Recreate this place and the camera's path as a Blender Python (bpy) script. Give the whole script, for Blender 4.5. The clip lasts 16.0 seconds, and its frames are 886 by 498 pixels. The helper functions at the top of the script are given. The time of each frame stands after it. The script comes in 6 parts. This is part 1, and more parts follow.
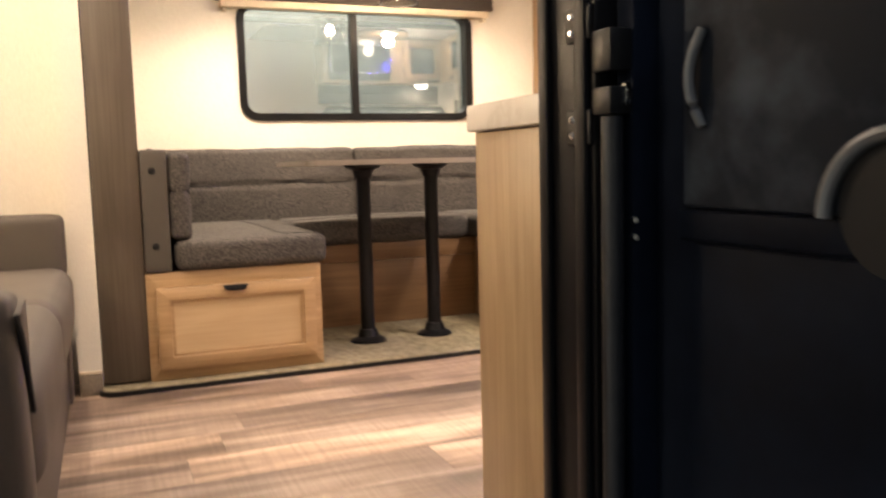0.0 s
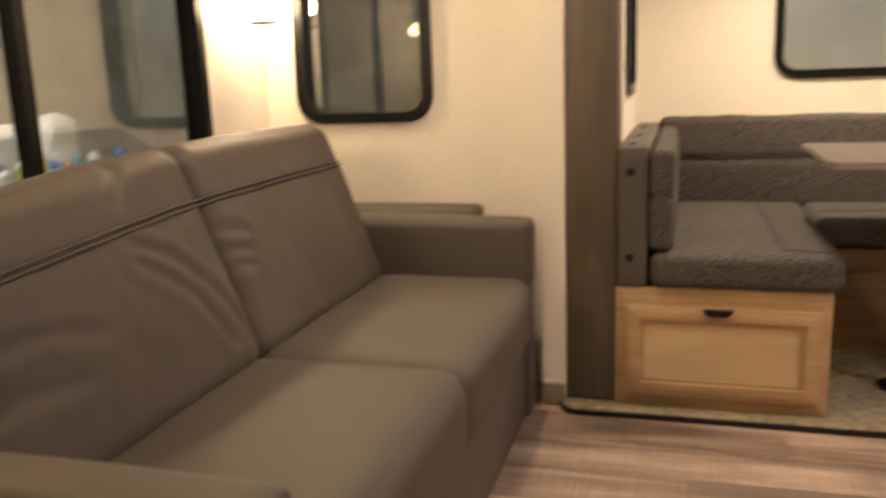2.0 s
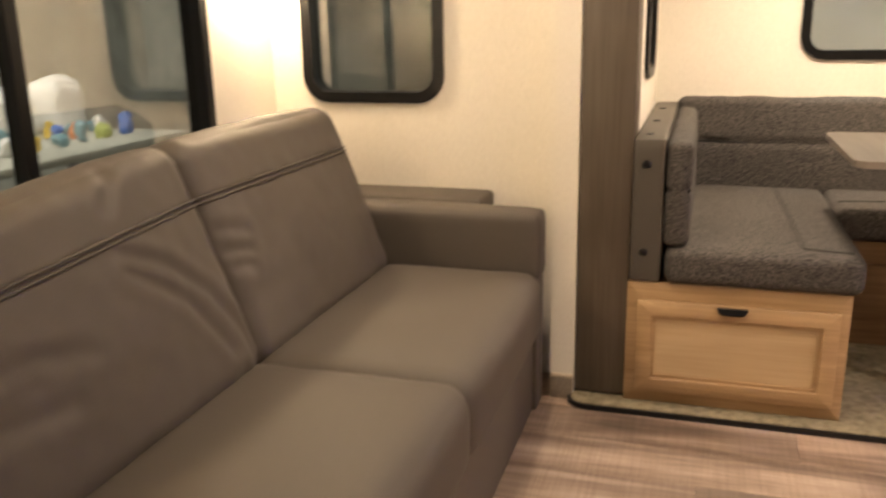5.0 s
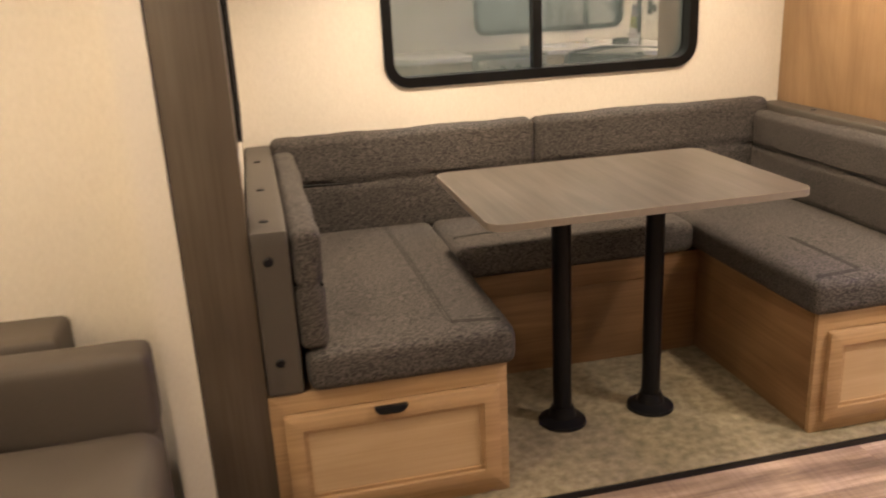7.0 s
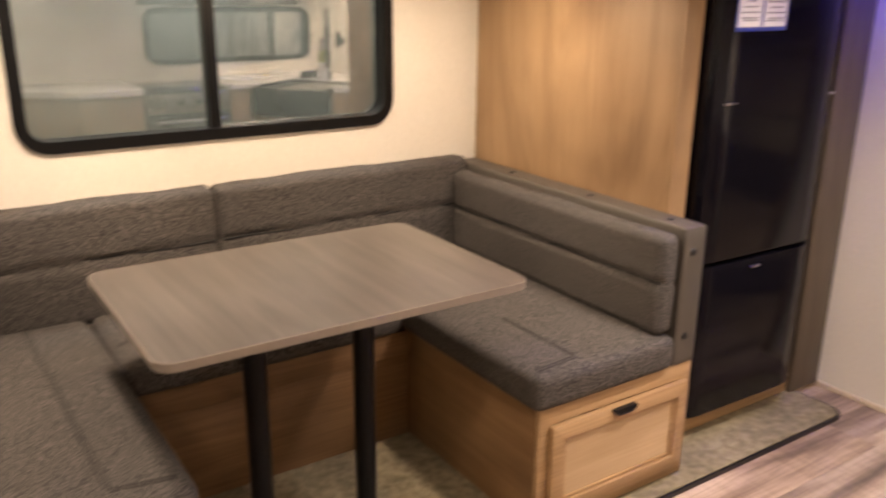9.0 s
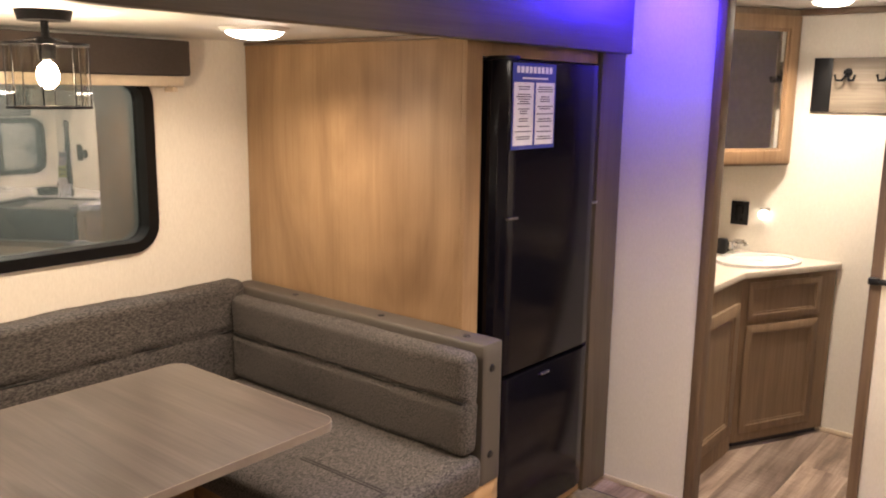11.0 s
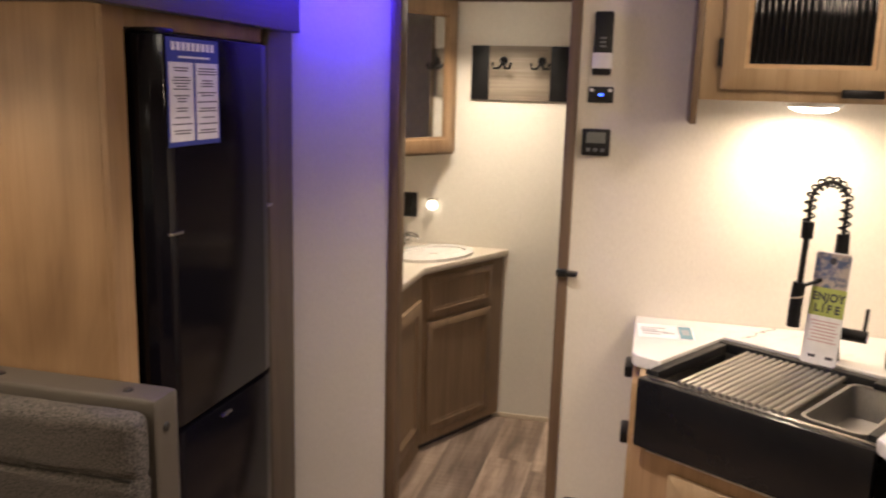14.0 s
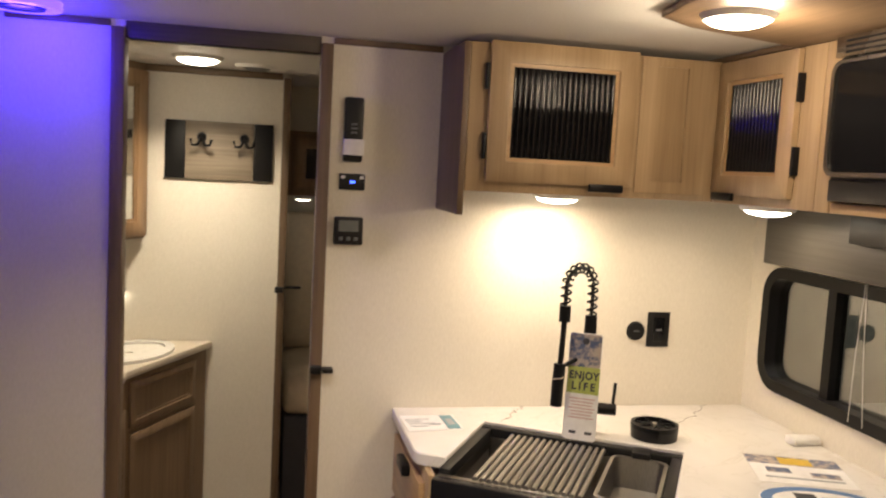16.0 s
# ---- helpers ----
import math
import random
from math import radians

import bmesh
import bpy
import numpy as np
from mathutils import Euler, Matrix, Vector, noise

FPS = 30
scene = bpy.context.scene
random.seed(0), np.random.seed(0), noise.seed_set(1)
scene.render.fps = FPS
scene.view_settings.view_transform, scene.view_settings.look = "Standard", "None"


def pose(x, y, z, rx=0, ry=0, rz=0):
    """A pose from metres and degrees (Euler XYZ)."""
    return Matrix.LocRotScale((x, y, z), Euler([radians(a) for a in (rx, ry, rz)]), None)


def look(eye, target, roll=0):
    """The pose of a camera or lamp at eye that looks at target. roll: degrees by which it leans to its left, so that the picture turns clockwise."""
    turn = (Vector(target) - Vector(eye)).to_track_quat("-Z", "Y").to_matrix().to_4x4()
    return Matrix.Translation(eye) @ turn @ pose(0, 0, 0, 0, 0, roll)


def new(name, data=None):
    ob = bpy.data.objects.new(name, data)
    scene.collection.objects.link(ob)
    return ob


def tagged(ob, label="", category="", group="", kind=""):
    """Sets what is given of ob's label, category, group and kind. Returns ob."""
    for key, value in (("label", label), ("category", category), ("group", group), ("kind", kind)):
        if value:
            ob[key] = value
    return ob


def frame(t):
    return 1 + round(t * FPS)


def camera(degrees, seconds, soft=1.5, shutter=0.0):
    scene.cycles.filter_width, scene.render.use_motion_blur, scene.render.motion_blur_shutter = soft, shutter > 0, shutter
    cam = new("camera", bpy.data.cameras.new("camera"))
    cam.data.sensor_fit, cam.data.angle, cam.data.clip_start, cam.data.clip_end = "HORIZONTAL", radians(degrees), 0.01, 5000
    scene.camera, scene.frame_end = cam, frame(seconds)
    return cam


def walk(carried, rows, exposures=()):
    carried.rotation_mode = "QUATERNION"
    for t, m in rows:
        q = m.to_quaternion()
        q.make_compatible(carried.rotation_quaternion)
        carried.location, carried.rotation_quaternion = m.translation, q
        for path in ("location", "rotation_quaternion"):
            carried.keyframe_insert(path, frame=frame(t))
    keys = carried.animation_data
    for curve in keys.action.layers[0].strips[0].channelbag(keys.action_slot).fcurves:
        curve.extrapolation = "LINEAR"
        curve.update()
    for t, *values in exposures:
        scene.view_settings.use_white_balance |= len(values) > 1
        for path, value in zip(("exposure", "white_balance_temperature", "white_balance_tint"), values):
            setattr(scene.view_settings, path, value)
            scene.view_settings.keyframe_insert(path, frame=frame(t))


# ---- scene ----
cam = camera(56.1, 16.0, 2.0, 0.5)
EXPOSURES = [(0, 0.75, 5950, 14), (0.7, 0.40, 6150, 14), (1.5, -0.05, 6400, 13), (2.5, 0.22, 6400, 12), (3.0, 0.75, 6250, 10), (3.4, 0.65, 6250, 10), (5.4, 0.05, 6150, 11), (6.0, -0.25, 6200, 11), (6.5, -0.05, 6150, 12), (7.0, -0.06, 6150, 13), (9.7, 0.15, 6000, 16), (12.0, -0.3, 5950, 14), (13.5, -0.6, 6000, 14), (14.5, -0.85, 6000, 9), (16.0, -1.03, 6250, 7)]
PATH = [
    (0, (-0.118, -3.142, 0.78), (0.631, -1.298, 0.579), -1.5),
    (0.5, (0.018, -2.930, 0.837), (0.555, -1.010, 0.683), -3.2),
    (1, (0.049, -2.791, 0.965), (0.291, -0.813, 0.795), -4.4),
    (1.5, (0.109, -2.696, 1.051), (-0.004, -0.714, 0.809), -3.3),
    (2, (0.210, -2.621, 1.099), (-0.346, -0.744, 0.689), -2.1),
    (2.5, (0.242, -2.614, 1.112), (-0.531, -0.881, 0.479), -1.5),
    (2.8, (0.237, -2.633, 1.112), (-0.574, -0.952, 0.394), -0.7),
    (3, (0.252, -2.652, 1.108), (-0.584, -0.994, 0.367), -0.9),
    (3.2, (0.249, -2.671, 1.108), (-0.586, -1.021, 0.346), -0.3),
    (5.3, (0.16, -2.432, 1.237), (-0.268, -0.541, 0.746), -2.1),
    (5.5, (0.073, -2.353, 1.264), (-0.213, -0.435, 0.777), -2.3),
    (6, (0.012, -2.203, 1.366), (0.038, -0.281, 0.812), -3.3),
    (6.5, (0.007, -2.133, 1.432), (0.258, -0.247, 0.815), -2.9),
    (7, (0.054, -1.971, 1.42), (0.459, -0.113, 0.802), -3.0),
    (7.5, (0.135, -1.758, 1.449), (0.63, 0.073, 0.813), -3.4),
    (8, (0.21, -1.666, 1.523), (0.781, 0.133, 0.863), -2.0),
    (8.5, (0.228, -1.65, 1.543), (0.973, 0.084, 0.883), -0.3),
    (9, (0.248, -1.538, 1.53), (1.312, 0.044, 0.925), 0.6),
    (9.5, (0.234, -1.407, 1.557), (1.563, -0.003, 1.043), 0.9),
    (9.7, (0.254, -1.368, 1.567), (1.638, -0.004, 1.095), 1.2),
    (11.8, (0.273, -1.361, 1.582), (1.848, -0.185, 1.217), 0.1),
    (12, (0.287, -1.359, 1.583), (1.886, -0.218, 1.206), 0.3),
    (12.5, (0.342, -1.309, 1.564), (2.032, -0.312, 1.18), 0.7),
    (13, (0.449, -1.198, 1.581), (2.237, -0.387, 1.198), 0.8),
    (13.5, (0.543, -1.126, 1.585), (2.389, -0.454, 1.208), 0.7),
    (14, (0.579, -1.05, 1.575), (2.483, -0.574, 1.188), 1.6),
    (14.5, (0.568, -0.895, 1.577), (2.524, -0.715, 1.202), 2.4),
    (15, (0.562, -0.76, 1.607), (2.532, -0.844, 1.274), 2.2),
    (15.5, (0.635, -0.684, 1.594), (2.601, -0.961, 1.35), 2.9),
    (16, (0.74, -0.624, 1.614), (2.685, -1.048, 1.42), 3.0),
]
walk(cam, [(t, look(eye, target, roll)) for t, eye, target, roll in PATH], EXPOSURES)

# ---- levels and planes of the plan, metres ----
CEIL, SLIDE_CEIL, CTR = 1.975, 1.75, 0.87
X_REAR, X_BATH, Y_NEAR, Y_FAR, Y_BACK = -1.27, 3.22, -2.226, 0.19, 1.19
SLIDE_L, PANEL_X = 0.0, 2.235
HOOK_X = 4.36

# ---- world: dim exhibition hall around the trailer ----
world = bpy.data.worlds.new("hall")
scene.world = world
world.use_nodes = True
world.node_tree.nodes["Background"].inputs[0].default_value = (0.70, 0.70, 0.64, 1)
world.node_tree.nodes["Background"].inputs[1].default_value = 0.16


# ---- helpers for lamps, materials and meshes ----
def area_lamp(name, at, size, watts, colour, aim=(0, 0, -1), throw=145):
    data = bpy.data.lights.new(name, "AREA")
    data.energy, data.color, data.size = watts, colour, size
    data.shape, data.spread = "DISK", radians(throw)
    ob = new(name, data)
    ob.matrix_world = look(at, Vector(at) + Vector(aim) + Vector((0, 1e-4, 0)))
    return ob


def point_lamp(name, at, radius, watts, colour):
    data = bpy.data.lights.new(name, "POINT")
    data.energy, data.color, data.shadow_soft_size = watts, colour, radius
    ob = new(name, data)
    ob.location = at
    return ob


WARM, SOFT, COOL, BLUE = (1, 0.70, 0.42), (1, 0.755, 0.51), (1, 0.82, 0.66), (0.055, 0.02, 1.0)
area_lamp("slide_ceiling_lamp", (1.80, 0.58, 1.715), 0.12, 7.5, SOFT)
area_lamp("slide_ceiling_lamp", (0.55, 0.58, 1.715), 0.12, 11, SOFT)
point_lamp("pendant_lamp", (1.21, 0.59, 1.60), 0.025, 6.5, WARM)
point_lamp("room_lamp", (2.32, -1.58, 1.885), 0.05, 18, SOFT)
# unseen fill at x 0.9, placed by choice to light the middle of the room
area_lamp("room_lamp", (0.9, -1.10, 1.93), 0.13, 5, SOFT)
area_lamp("room_lamp", (2.20, -0.70, 1.93), 0.13, 17, COOL, throw=125)
area_lamp("room_lamp", (-0.32, -0.65, 1.93), 0.13, 7.5, SOFT)
area_lamp("counter_lamp", (3.05, -1.46, 1.52), 0.09, 8.0, SOFT, throw=180)
area_lamp("counter_lamp", (2.77, -1.965, 1.52), 0.09, 4.2, SOFT, throw=180)
area_lamp("bath_lamp", (3.98, -0.37, 1.90), 0.12, 15, (1, 0.81, 0.58), throw=130)
point_lamp("sconce_bulb", (-1.19, 0.03, 1.37), 0.03, 8.5, WARM)
point_lamp("sconce_bulb", (-1.19, -1.95, 1.37), 0.03, 8.5, WARM)
# added fills, not visible fittings: they brighten what the windows show of the hall
area_lamp("hall_fill", (-2.6, -0.8, 4.2), 1.5, 380, (1, 0.93, 0.80), (-0.75, 0, -0.65))
area_lamp("hall_fill", (1.2, 2.0, 4.2), 1.2, 125, (0.96, 1, 0.92), (0, 0.5, -0.8))
area_lamp("hall_fill", (3.4, -3.3, 3.8), 1.2, 130, (1, 0.96, 0.90), (0.1, -0.6, -0.75))
# weak added fill for the open entry door
area_lamp("hall_fill", (0.2, -4.2, 3.2), 1.5, 8, (0.85, 0.92, 1.0), (0, 0.3, -1))
point_lamp("blue_ring_lamp", (3.03, -0.02, 1.915), 0.05, 12.5, BLUE)


def nodes_of(name, rough=0.5, metal=0.0):
    m = bpy.data.materials.new(name)
    m.use_nodes = True
    t = m.node_tree
    b = t.nodes["Principled BSDF"]
    b.inputs["Roughness"].default_value, b.inputs["Metallic"].default_value = rough, metal
    return m, t, b


def noise_at(t, scale, stretch=(1, 1, 1), detail=4.0, warp=0.0, rough=0.55):
    """Noise over world position, stretched along an axis."""
    g = t.nodes.new("ShaderNodeNewGeometry")
    mp = t.nodes.new("ShaderNodeMapping")
    mp.inputs["Scale"].default_value = stretch
    t.links.new(g.outputs["Position"], mp.inputs["Vector"])
    n = t.nodes.new("ShaderNodeTexNoise")
    n.inputs["Scale"].default_value, n.inputs["Detail"].default_value = scale, detail
    n.inputs["Distortion"].default_value, n.inputs["Roughness"].default_value = warp, rough
    t.links.new(mp.outputs[0], n.inputs["Vector"])
    return n, mp


def ramp(t, source, stops):
    r = t.nodes.new("ShaderNodeValToRGB")
    while len(r.color_ramp.elements) < len(stops):
        r.color_ramp.elements.new(0.5)
    for e, (p, c) in zip(r.color_ramp.elements, stops):
        e.position, e.color = p, (*c, 1)
    t.links.new(source, r.inputs[0])
    return r


def bump(t, b, source, strength, dist):
    n = t.nodes.new("ShaderNodeBump")
    n.inputs["Strength"].default_value, n.inputs["Distance"].default_value = strength, dist
    t.links.new(source, n.inputs["Height"])
    t.links.new(n.outputs[0], b.inputs["Normal"])


def blend(t, a, c, fac, kind="MULTIPLY"):
    n = t.nodes.new("ShaderNodeMix")
    n.data_type, n.blend_type = "RGBA", kind
    n.inputs[0].default_value = fac
    t.links.new(a, n.inputs[6])
    t.links.new(c, n.inputs[7])
    return n.outputs[2]


def grainy(name, dark, light, scale, stretch=(1, 1, 1), rough=0.5, metal=0.0, relief=0.0, dist=0.002, big=0.12, span=(0.3, 0.7), detail=5.0):
    """A surface with fine grain and larger, fainter blotches."""
    m, t, b = nodes_of(name, rough, metal)
    n, _ = noise_at(t, scale, stretch, detail)
    r = ramp(t, n.outputs["Fac"], [(span[0], dark), (span[1], light)])
    n2, _ = noise_at(t, 2.3, (1, 1, 1), 3.0)
    r2 = ramp(t, n2.outputs["Fac"], [(0.3, (1 - big,) * 3), (0.7, (1, 1, 1))])
    t.links.new(blend(t, r.outputs[0], r2.outputs[0], 1.0), b.inputs["Base Color"])
    rr = t.nodes.new("ShaderNodeMapRange")
    rr.inputs[3].default_value, rr.inputs[4].default_value = max(0.02, rough - 0.07), min(1, rough + 0.07)
    t.links.new(n2.outputs["Fac"], rr.inputs[0])
    t.links.new(rr.outputs[0], b.inputs["Roughness"])
    if relief:
        bump(t, b, n.outputs["Fac"], relief, dist)
    return m


def wood(name, dark, light, axis, scale=1.0, rough=0.4, knots=0.25, pores=0.80, cross=9.0, along=0.7):
    """Long grain along an axis with a warped cathedral figure and fine pores."""
    m, t, b = nodes_of(name, rough)
    stretch = [cross, cross, cross]
    stretch["xyz".index(axis)] = along
    n, mp = noise_at(t, 1.3 * scale, stretch, 6.0, 1.6)
    r = ramp(t, n.outputs["Fac"], [(0.25, dark), (0.5, [(a + c) / 2 for a, c in zip(dark, light)]), (0.75, light)])
    fine = [130.0, 130.0, 130.0]
    fine["xyz".index(axis)] = 3.0
    n2, _ = noise_at(t, 1.0, fine, 3.0)
    r2 = ramp(t, n2.outputs["Fac"], [(0.3, (pores, pores - 0.02, pores - 0.05)), (0.6, (1, 1, 1))])
    n3, _ = noise_at(t, 2.4, (1, 1, 1), 2.0)
    r3 = ramp(t, n3.outputs["Fac"], [(0.3, (1 - knots, 1 - knots * 1.1, 1 - knots * 1.2)), (0.62, (1, 1, 1))])
    c = blend(t, r.outputs[0], r2.outputs[0], 1.0)
    t.links.new(blend(t, c, r3.outputs[0], 1.0), b.inputs["Base Color"])
    bump(t, b, n2.outputs["Fac"], 0.12, 0.001)
    return m


def plain(name, colour, rough=0.4, metal=0.0, coat=0.0):
    m, t, b = nodes_of(name, rough, metal)
    n, _ = noise_at(t, 40.0)
    r = ramp(t, n.outputs["Fac"], [(0.3, [v * 0.88 for v in colour]), (0.7, colour)])
    t.links.new(r.outputs[0], b.inputs["Base Color"])
    n2, _ = noise_at(t, 7.0)
    rr = t.nodes.new("ShaderNodeMapRange")
    rr.inputs[3].default_value, rr.inputs[4].default_value = max(0.02, rough - 0.06), min(1, rough + 0.08)
    t.links.new(n2.outputs["Fac"], rr.inputs[0])
    t.links.new(rr.outputs[0], b.inputs["Roughness"])
    b.inputs["Coat Weight"].default_value = coat
    return m


def glow(name, colour, strength):
    m, t, b = nodes_of(name, 0.3)
    b.inputs["Base Color"].default_value = (*colour, 1)
    b.inputs["Emission Color"].default_value, b.inputs["Emission Strength"].default_value = (*colour, 1), strength
    return m


def glass(name, tint, gloss):
    """Thin coated pane: lets light through with a tint, mirrors more at a slant."""
    m, t, b = nodes_of(name)
    t.nodes.remove(b)
    tr, gl, lw, mx = (t.nodes.new("ShaderNode" + k) for k in ("BsdfTransparent", "BsdfGlossy", "LayerWeight", "MixShader"))
    pw, fac = t.nodes.new("ShaderNodeMath"), t.nodes.new("ShaderNodeMapRange")
    tr.inputs[0].default_value = (*tint, 1)
    gl.inputs["Roughness"].default_value = 0.01
    lw.inputs["Blend"].default_value = 0.5
    pw.operation = "POWER"
    pw.inputs[1].default_value = 4.0
    fac.inputs[3].default_value, fac.inputs[4].default_value = gloss, 0.8
    t.links.new(lw.outputs["Facing"], pw.inputs[0])
    t.links.new(pw.outputs[0], fac.inputs[0])
    t.links.new(fac.outputs[0], mx.inputs[0])
    t.links.new(tr.outputs[0], mx.inputs[1])
    t.links.new(gl.outputs[0], mx.inputs[2])
    t.links.new(mx.outputs[0], t.nodes["Material Output"].inputs[0])
    return m


M = {}
M["wall"] = grainy("wallpaper", (0.70, 0.655, 0.57), (0.78, 0.735, 0.65), 260, (1, 1, 0.25), 0.6, relief=0.05, dist=0.0006, big=0.04)
M["ceiling"] = grainy("ceiling_vinyl", (0.70, 0.69, 0.66), (0.76, 0.75, 0.72), 120, rough=0.55, relief=0.04, big=0.04)
M["carpet"] = grainy("carpet_pile", (0.205, 0.170, 0.102), (0.385, 0.328, 0.212), 34, rough=0.95, relief=0.9, dist=0.010, big=0.38, span=(0.32, 0.68), detail=9.0)
M["tweed"] = grainy("tweed", (0.013, 0.0118, 0.011), (0.142, 0.126, 0.112), 260, (0.38, 1.0, 1.15), 0.9, relief=0.6, dist=0.003, big=0.25, span=(0.36, 0.68))
M["vinyl_dark"] = grainy("grey_vinyl", (0.068, 0.059, 0.049), (0.083, 0.072, 0.060), 420, rough=0.5, relief=0.08, dist=0.0006, big=0.1)
M["sofa"] = grainy("sofa_vinyl", (0.073, 0.060, 0.0485), (0.088, 0.073, 0.059), 400, rough=0.64, relief=0.07, dist=0.0006, big=0.10)
M["seam_soft"] = plain("soft_seam", (0.034, 0.031, 0.028), 0.9)
M["seam"] = plain("dark_seam", (0.016, 0.015, 0.014), 0.9)
M["maple_x"] = wood("maple_x", (0.355, 0.222, 0.106), (0.525, 0.358, 0.196), "x", 1.0, 0.38, 0.10)
M["maple_y"] = wood("maple_y", (0.355, 0.222, 0.106), (0.525, 0.358, 0.196), "y", 1.0, 0.38, 0.10)
M["maple_z"] = wood("maple_z", (0.300, 0.205, 0.114), (0.475, 0.350, 0.214), "z", 1.0, 0.38, 0.20, 0.86, 5.5, 0.8)
M["oak_z"] = wood("oak_panel", (0.235, 0.140, 0.066), (0.435, 0.285, 0.152), "z", 1.0, 0.55, 0.40, 0.90, 3.0, 0.8)
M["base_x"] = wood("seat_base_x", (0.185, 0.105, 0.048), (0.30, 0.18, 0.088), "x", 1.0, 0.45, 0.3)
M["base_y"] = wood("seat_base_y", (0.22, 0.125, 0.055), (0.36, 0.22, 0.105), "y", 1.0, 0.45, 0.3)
M["dark_z"] = wood("dark_wood_z", (0.086, 0.067, 0.048), (0.132, 0.105, 0.078), "z", 1.0, 0.5, 0.2)
M["dark_x"] = wood("dark_wood_x", (0.060, 0.047, 0.037), (0.105, 0.085, 0.068), "x", 1.0, 0.5, 0.2)
M["trim_z"] = wood("brown_trim_z", (0.12, 0.078, 0.046), (0.20, 0.135, 0.085), "z", 1.0, 0.45, 0.15)
M["trim_y"] = wood("brown_trim_y", (0.12, 0.078, 0.046), (0.20, 0.135, 0.085), "y", 1.0, 0.45, 0.15)
M["vanity_z"] = wood("vanity_wood_z", (0.190, 0.126, 0.072), (0.285, 0.197, 0.120), "z", 1.0, 0.5, 0.12)
M["table"] = wood("table_laminate", (0.064, 0.055, 0.049), (0.138, 0.121, 0.107), "y", 1.2, 0.36, 0.2)
M["black"] = plain("black_plastic", (0.007, 0.007, 0.008), 0.40)
M["black"].node_tree.nodes["Principled BSDF"].inputs["Specular IOR Level"].default_value = 0.35
M["black_metal"] = plain("black_powder_coat", (0.009, 0.009, 0.0105), 0.36, 0.2)
M["black_metal"].node_tree.nodes["Principled BSDF"].inputs["Specular IOR Level"].default_value = 0.32
M["fridge_gloss"] = plain("black_refrigerator_front", (0.0045, 0.0042, 0.007), 0.12)
M["satin_black"] = plain("satin_black_metal", (0.010, 0.010, 0.012), 0.22)
M["satin_black"].node_tree.nodes["Principled BSDF"].inputs["Specular IOR Level"].default_value = 0.3
M["satin_steel"] = grainy("satin_steel", (0.40, 0.385, 0.36), (0.52, 0.50, 0.47), 60, (1, 8, 1), 0.30, 0.9, big=0.15)
M["fridge_gloss"].node_tree.nodes["Principled BSDF"].inputs["Specular IOR Level"].default_value = 0.2
M["black_gloss"] = plain("black_glass_front", (0.006, 0.006, 0.007), 0.08)
M["black_gloss"].node_tree.nodes["Principled BSDF"].inputs["Specular IOR Level"].default_value = 0.28
M["door_black"] = grainy("door_moulding", (0.0024, 0.0036, 0.0078), (0.0085, 0.0125, 0.024), 6, rough=0.6, big=0.35)
M["door_black"].node_tree.nodes["Principled BSDF"].inputs["Specular IOR Level"].default_value = 0.05
M["black_metal"].node_tree.nodes["Principled BSDF"].inputs["Specular IOR Level"].default_value = 0.22
# smudges lightened further, so the colour also holds the hall light's hazy reflection
M["door_smudge_haze"] = grainy("smudged_hazy_door_moulding", (0.012, 0.0155, 0.024), (0.105, 0.127, 0.165), 7, rough=0.55, big=0.30, span=(0.42, 0.80))
M["door_smudge_haze"].node_tree.nodes["Principled BSDF"].inputs["Specular IOR Level"].default_value = 0.12
M["window_black"] = plain("black_window_frame", (0.006, 0.006, 0.0065), 0.32)
M["window_black"].node_tree.nodes["Principled BSDF"].inputs["Specular IOR Level"].default_value = 0.2
M["maple_panel"] = wood("pale_maple", (0.47, 0.335, 0.190), (0.60, 0.450, 0.275), "x", 0.8, 0.40, 0.08, 0.92, 5.0)
M["shade"] = grainy("valance_fabric", (0.040, 0.030, 0.024), (0.062, 0.048, 0.040), 300, rough=0.8, relief=0.1, big=0.1)
M["cream"] = plain("cream_trim", (0.66, 0.56, 0.42), 0.5)
M["steel"] = grainy("brushed_steel", (0.42, 0.40, 0.37), (0.55, 0.53, 0.50), 60, (1, 1, 12), 0.28, 1.0)
M["chrome"] = plain("chrome", (0.75, 0.75, 0.76), 0.10, 1.0)
M["white"] = plain("white_plastic", (0.80, 0.79, 0.76), 0.35)
M["ceramic"] = plain("white_basin", (0.82, 0.80, 0.76), 0.15)
M["paper"] = plain("paper", (0.82, 0.81, 0.80), 0.7)
M["ink"] = plain("dark_ink", (0.05, 0.05, 0.06), 0.7)
M["blue_ink"] = plain("blue_ink", (0.03, 0.05, 0.26), 0.6)
M["mirror"] = plain("mirror_glass", (0.88, 0.90, 0.90), 0.02, 1.0)
M["lamp_glow"] = glow("lamp_lens", (1, 0.86, 0.66), 26.0)
M["bulb_glow"] = glow("bulb_glow", (1, 0.74, 0.42), 160.0)
M["blue_glow"] = glow("blue_led", (0.07, 0.03, 1.0), 12.0)
M["pane"] = glass("window_pane", (0.84, 0.845, 0.82), 0.25)
M["clear"] = glass("clear_glass", (0.95, 0.95, 0.93), 0.035)
M["hall"] = grainy("hall_wall", (0.44, 0.43, 0.36), (0.60, 0.59, 0.51), 2.0, rough=0.8, big=0.3)
M["concrete"] = grainy("hall_floor", (0.16, 0.16, 0.155), (0.24, 0.235, 0.225), 14, rough=0.6, big=0.25)


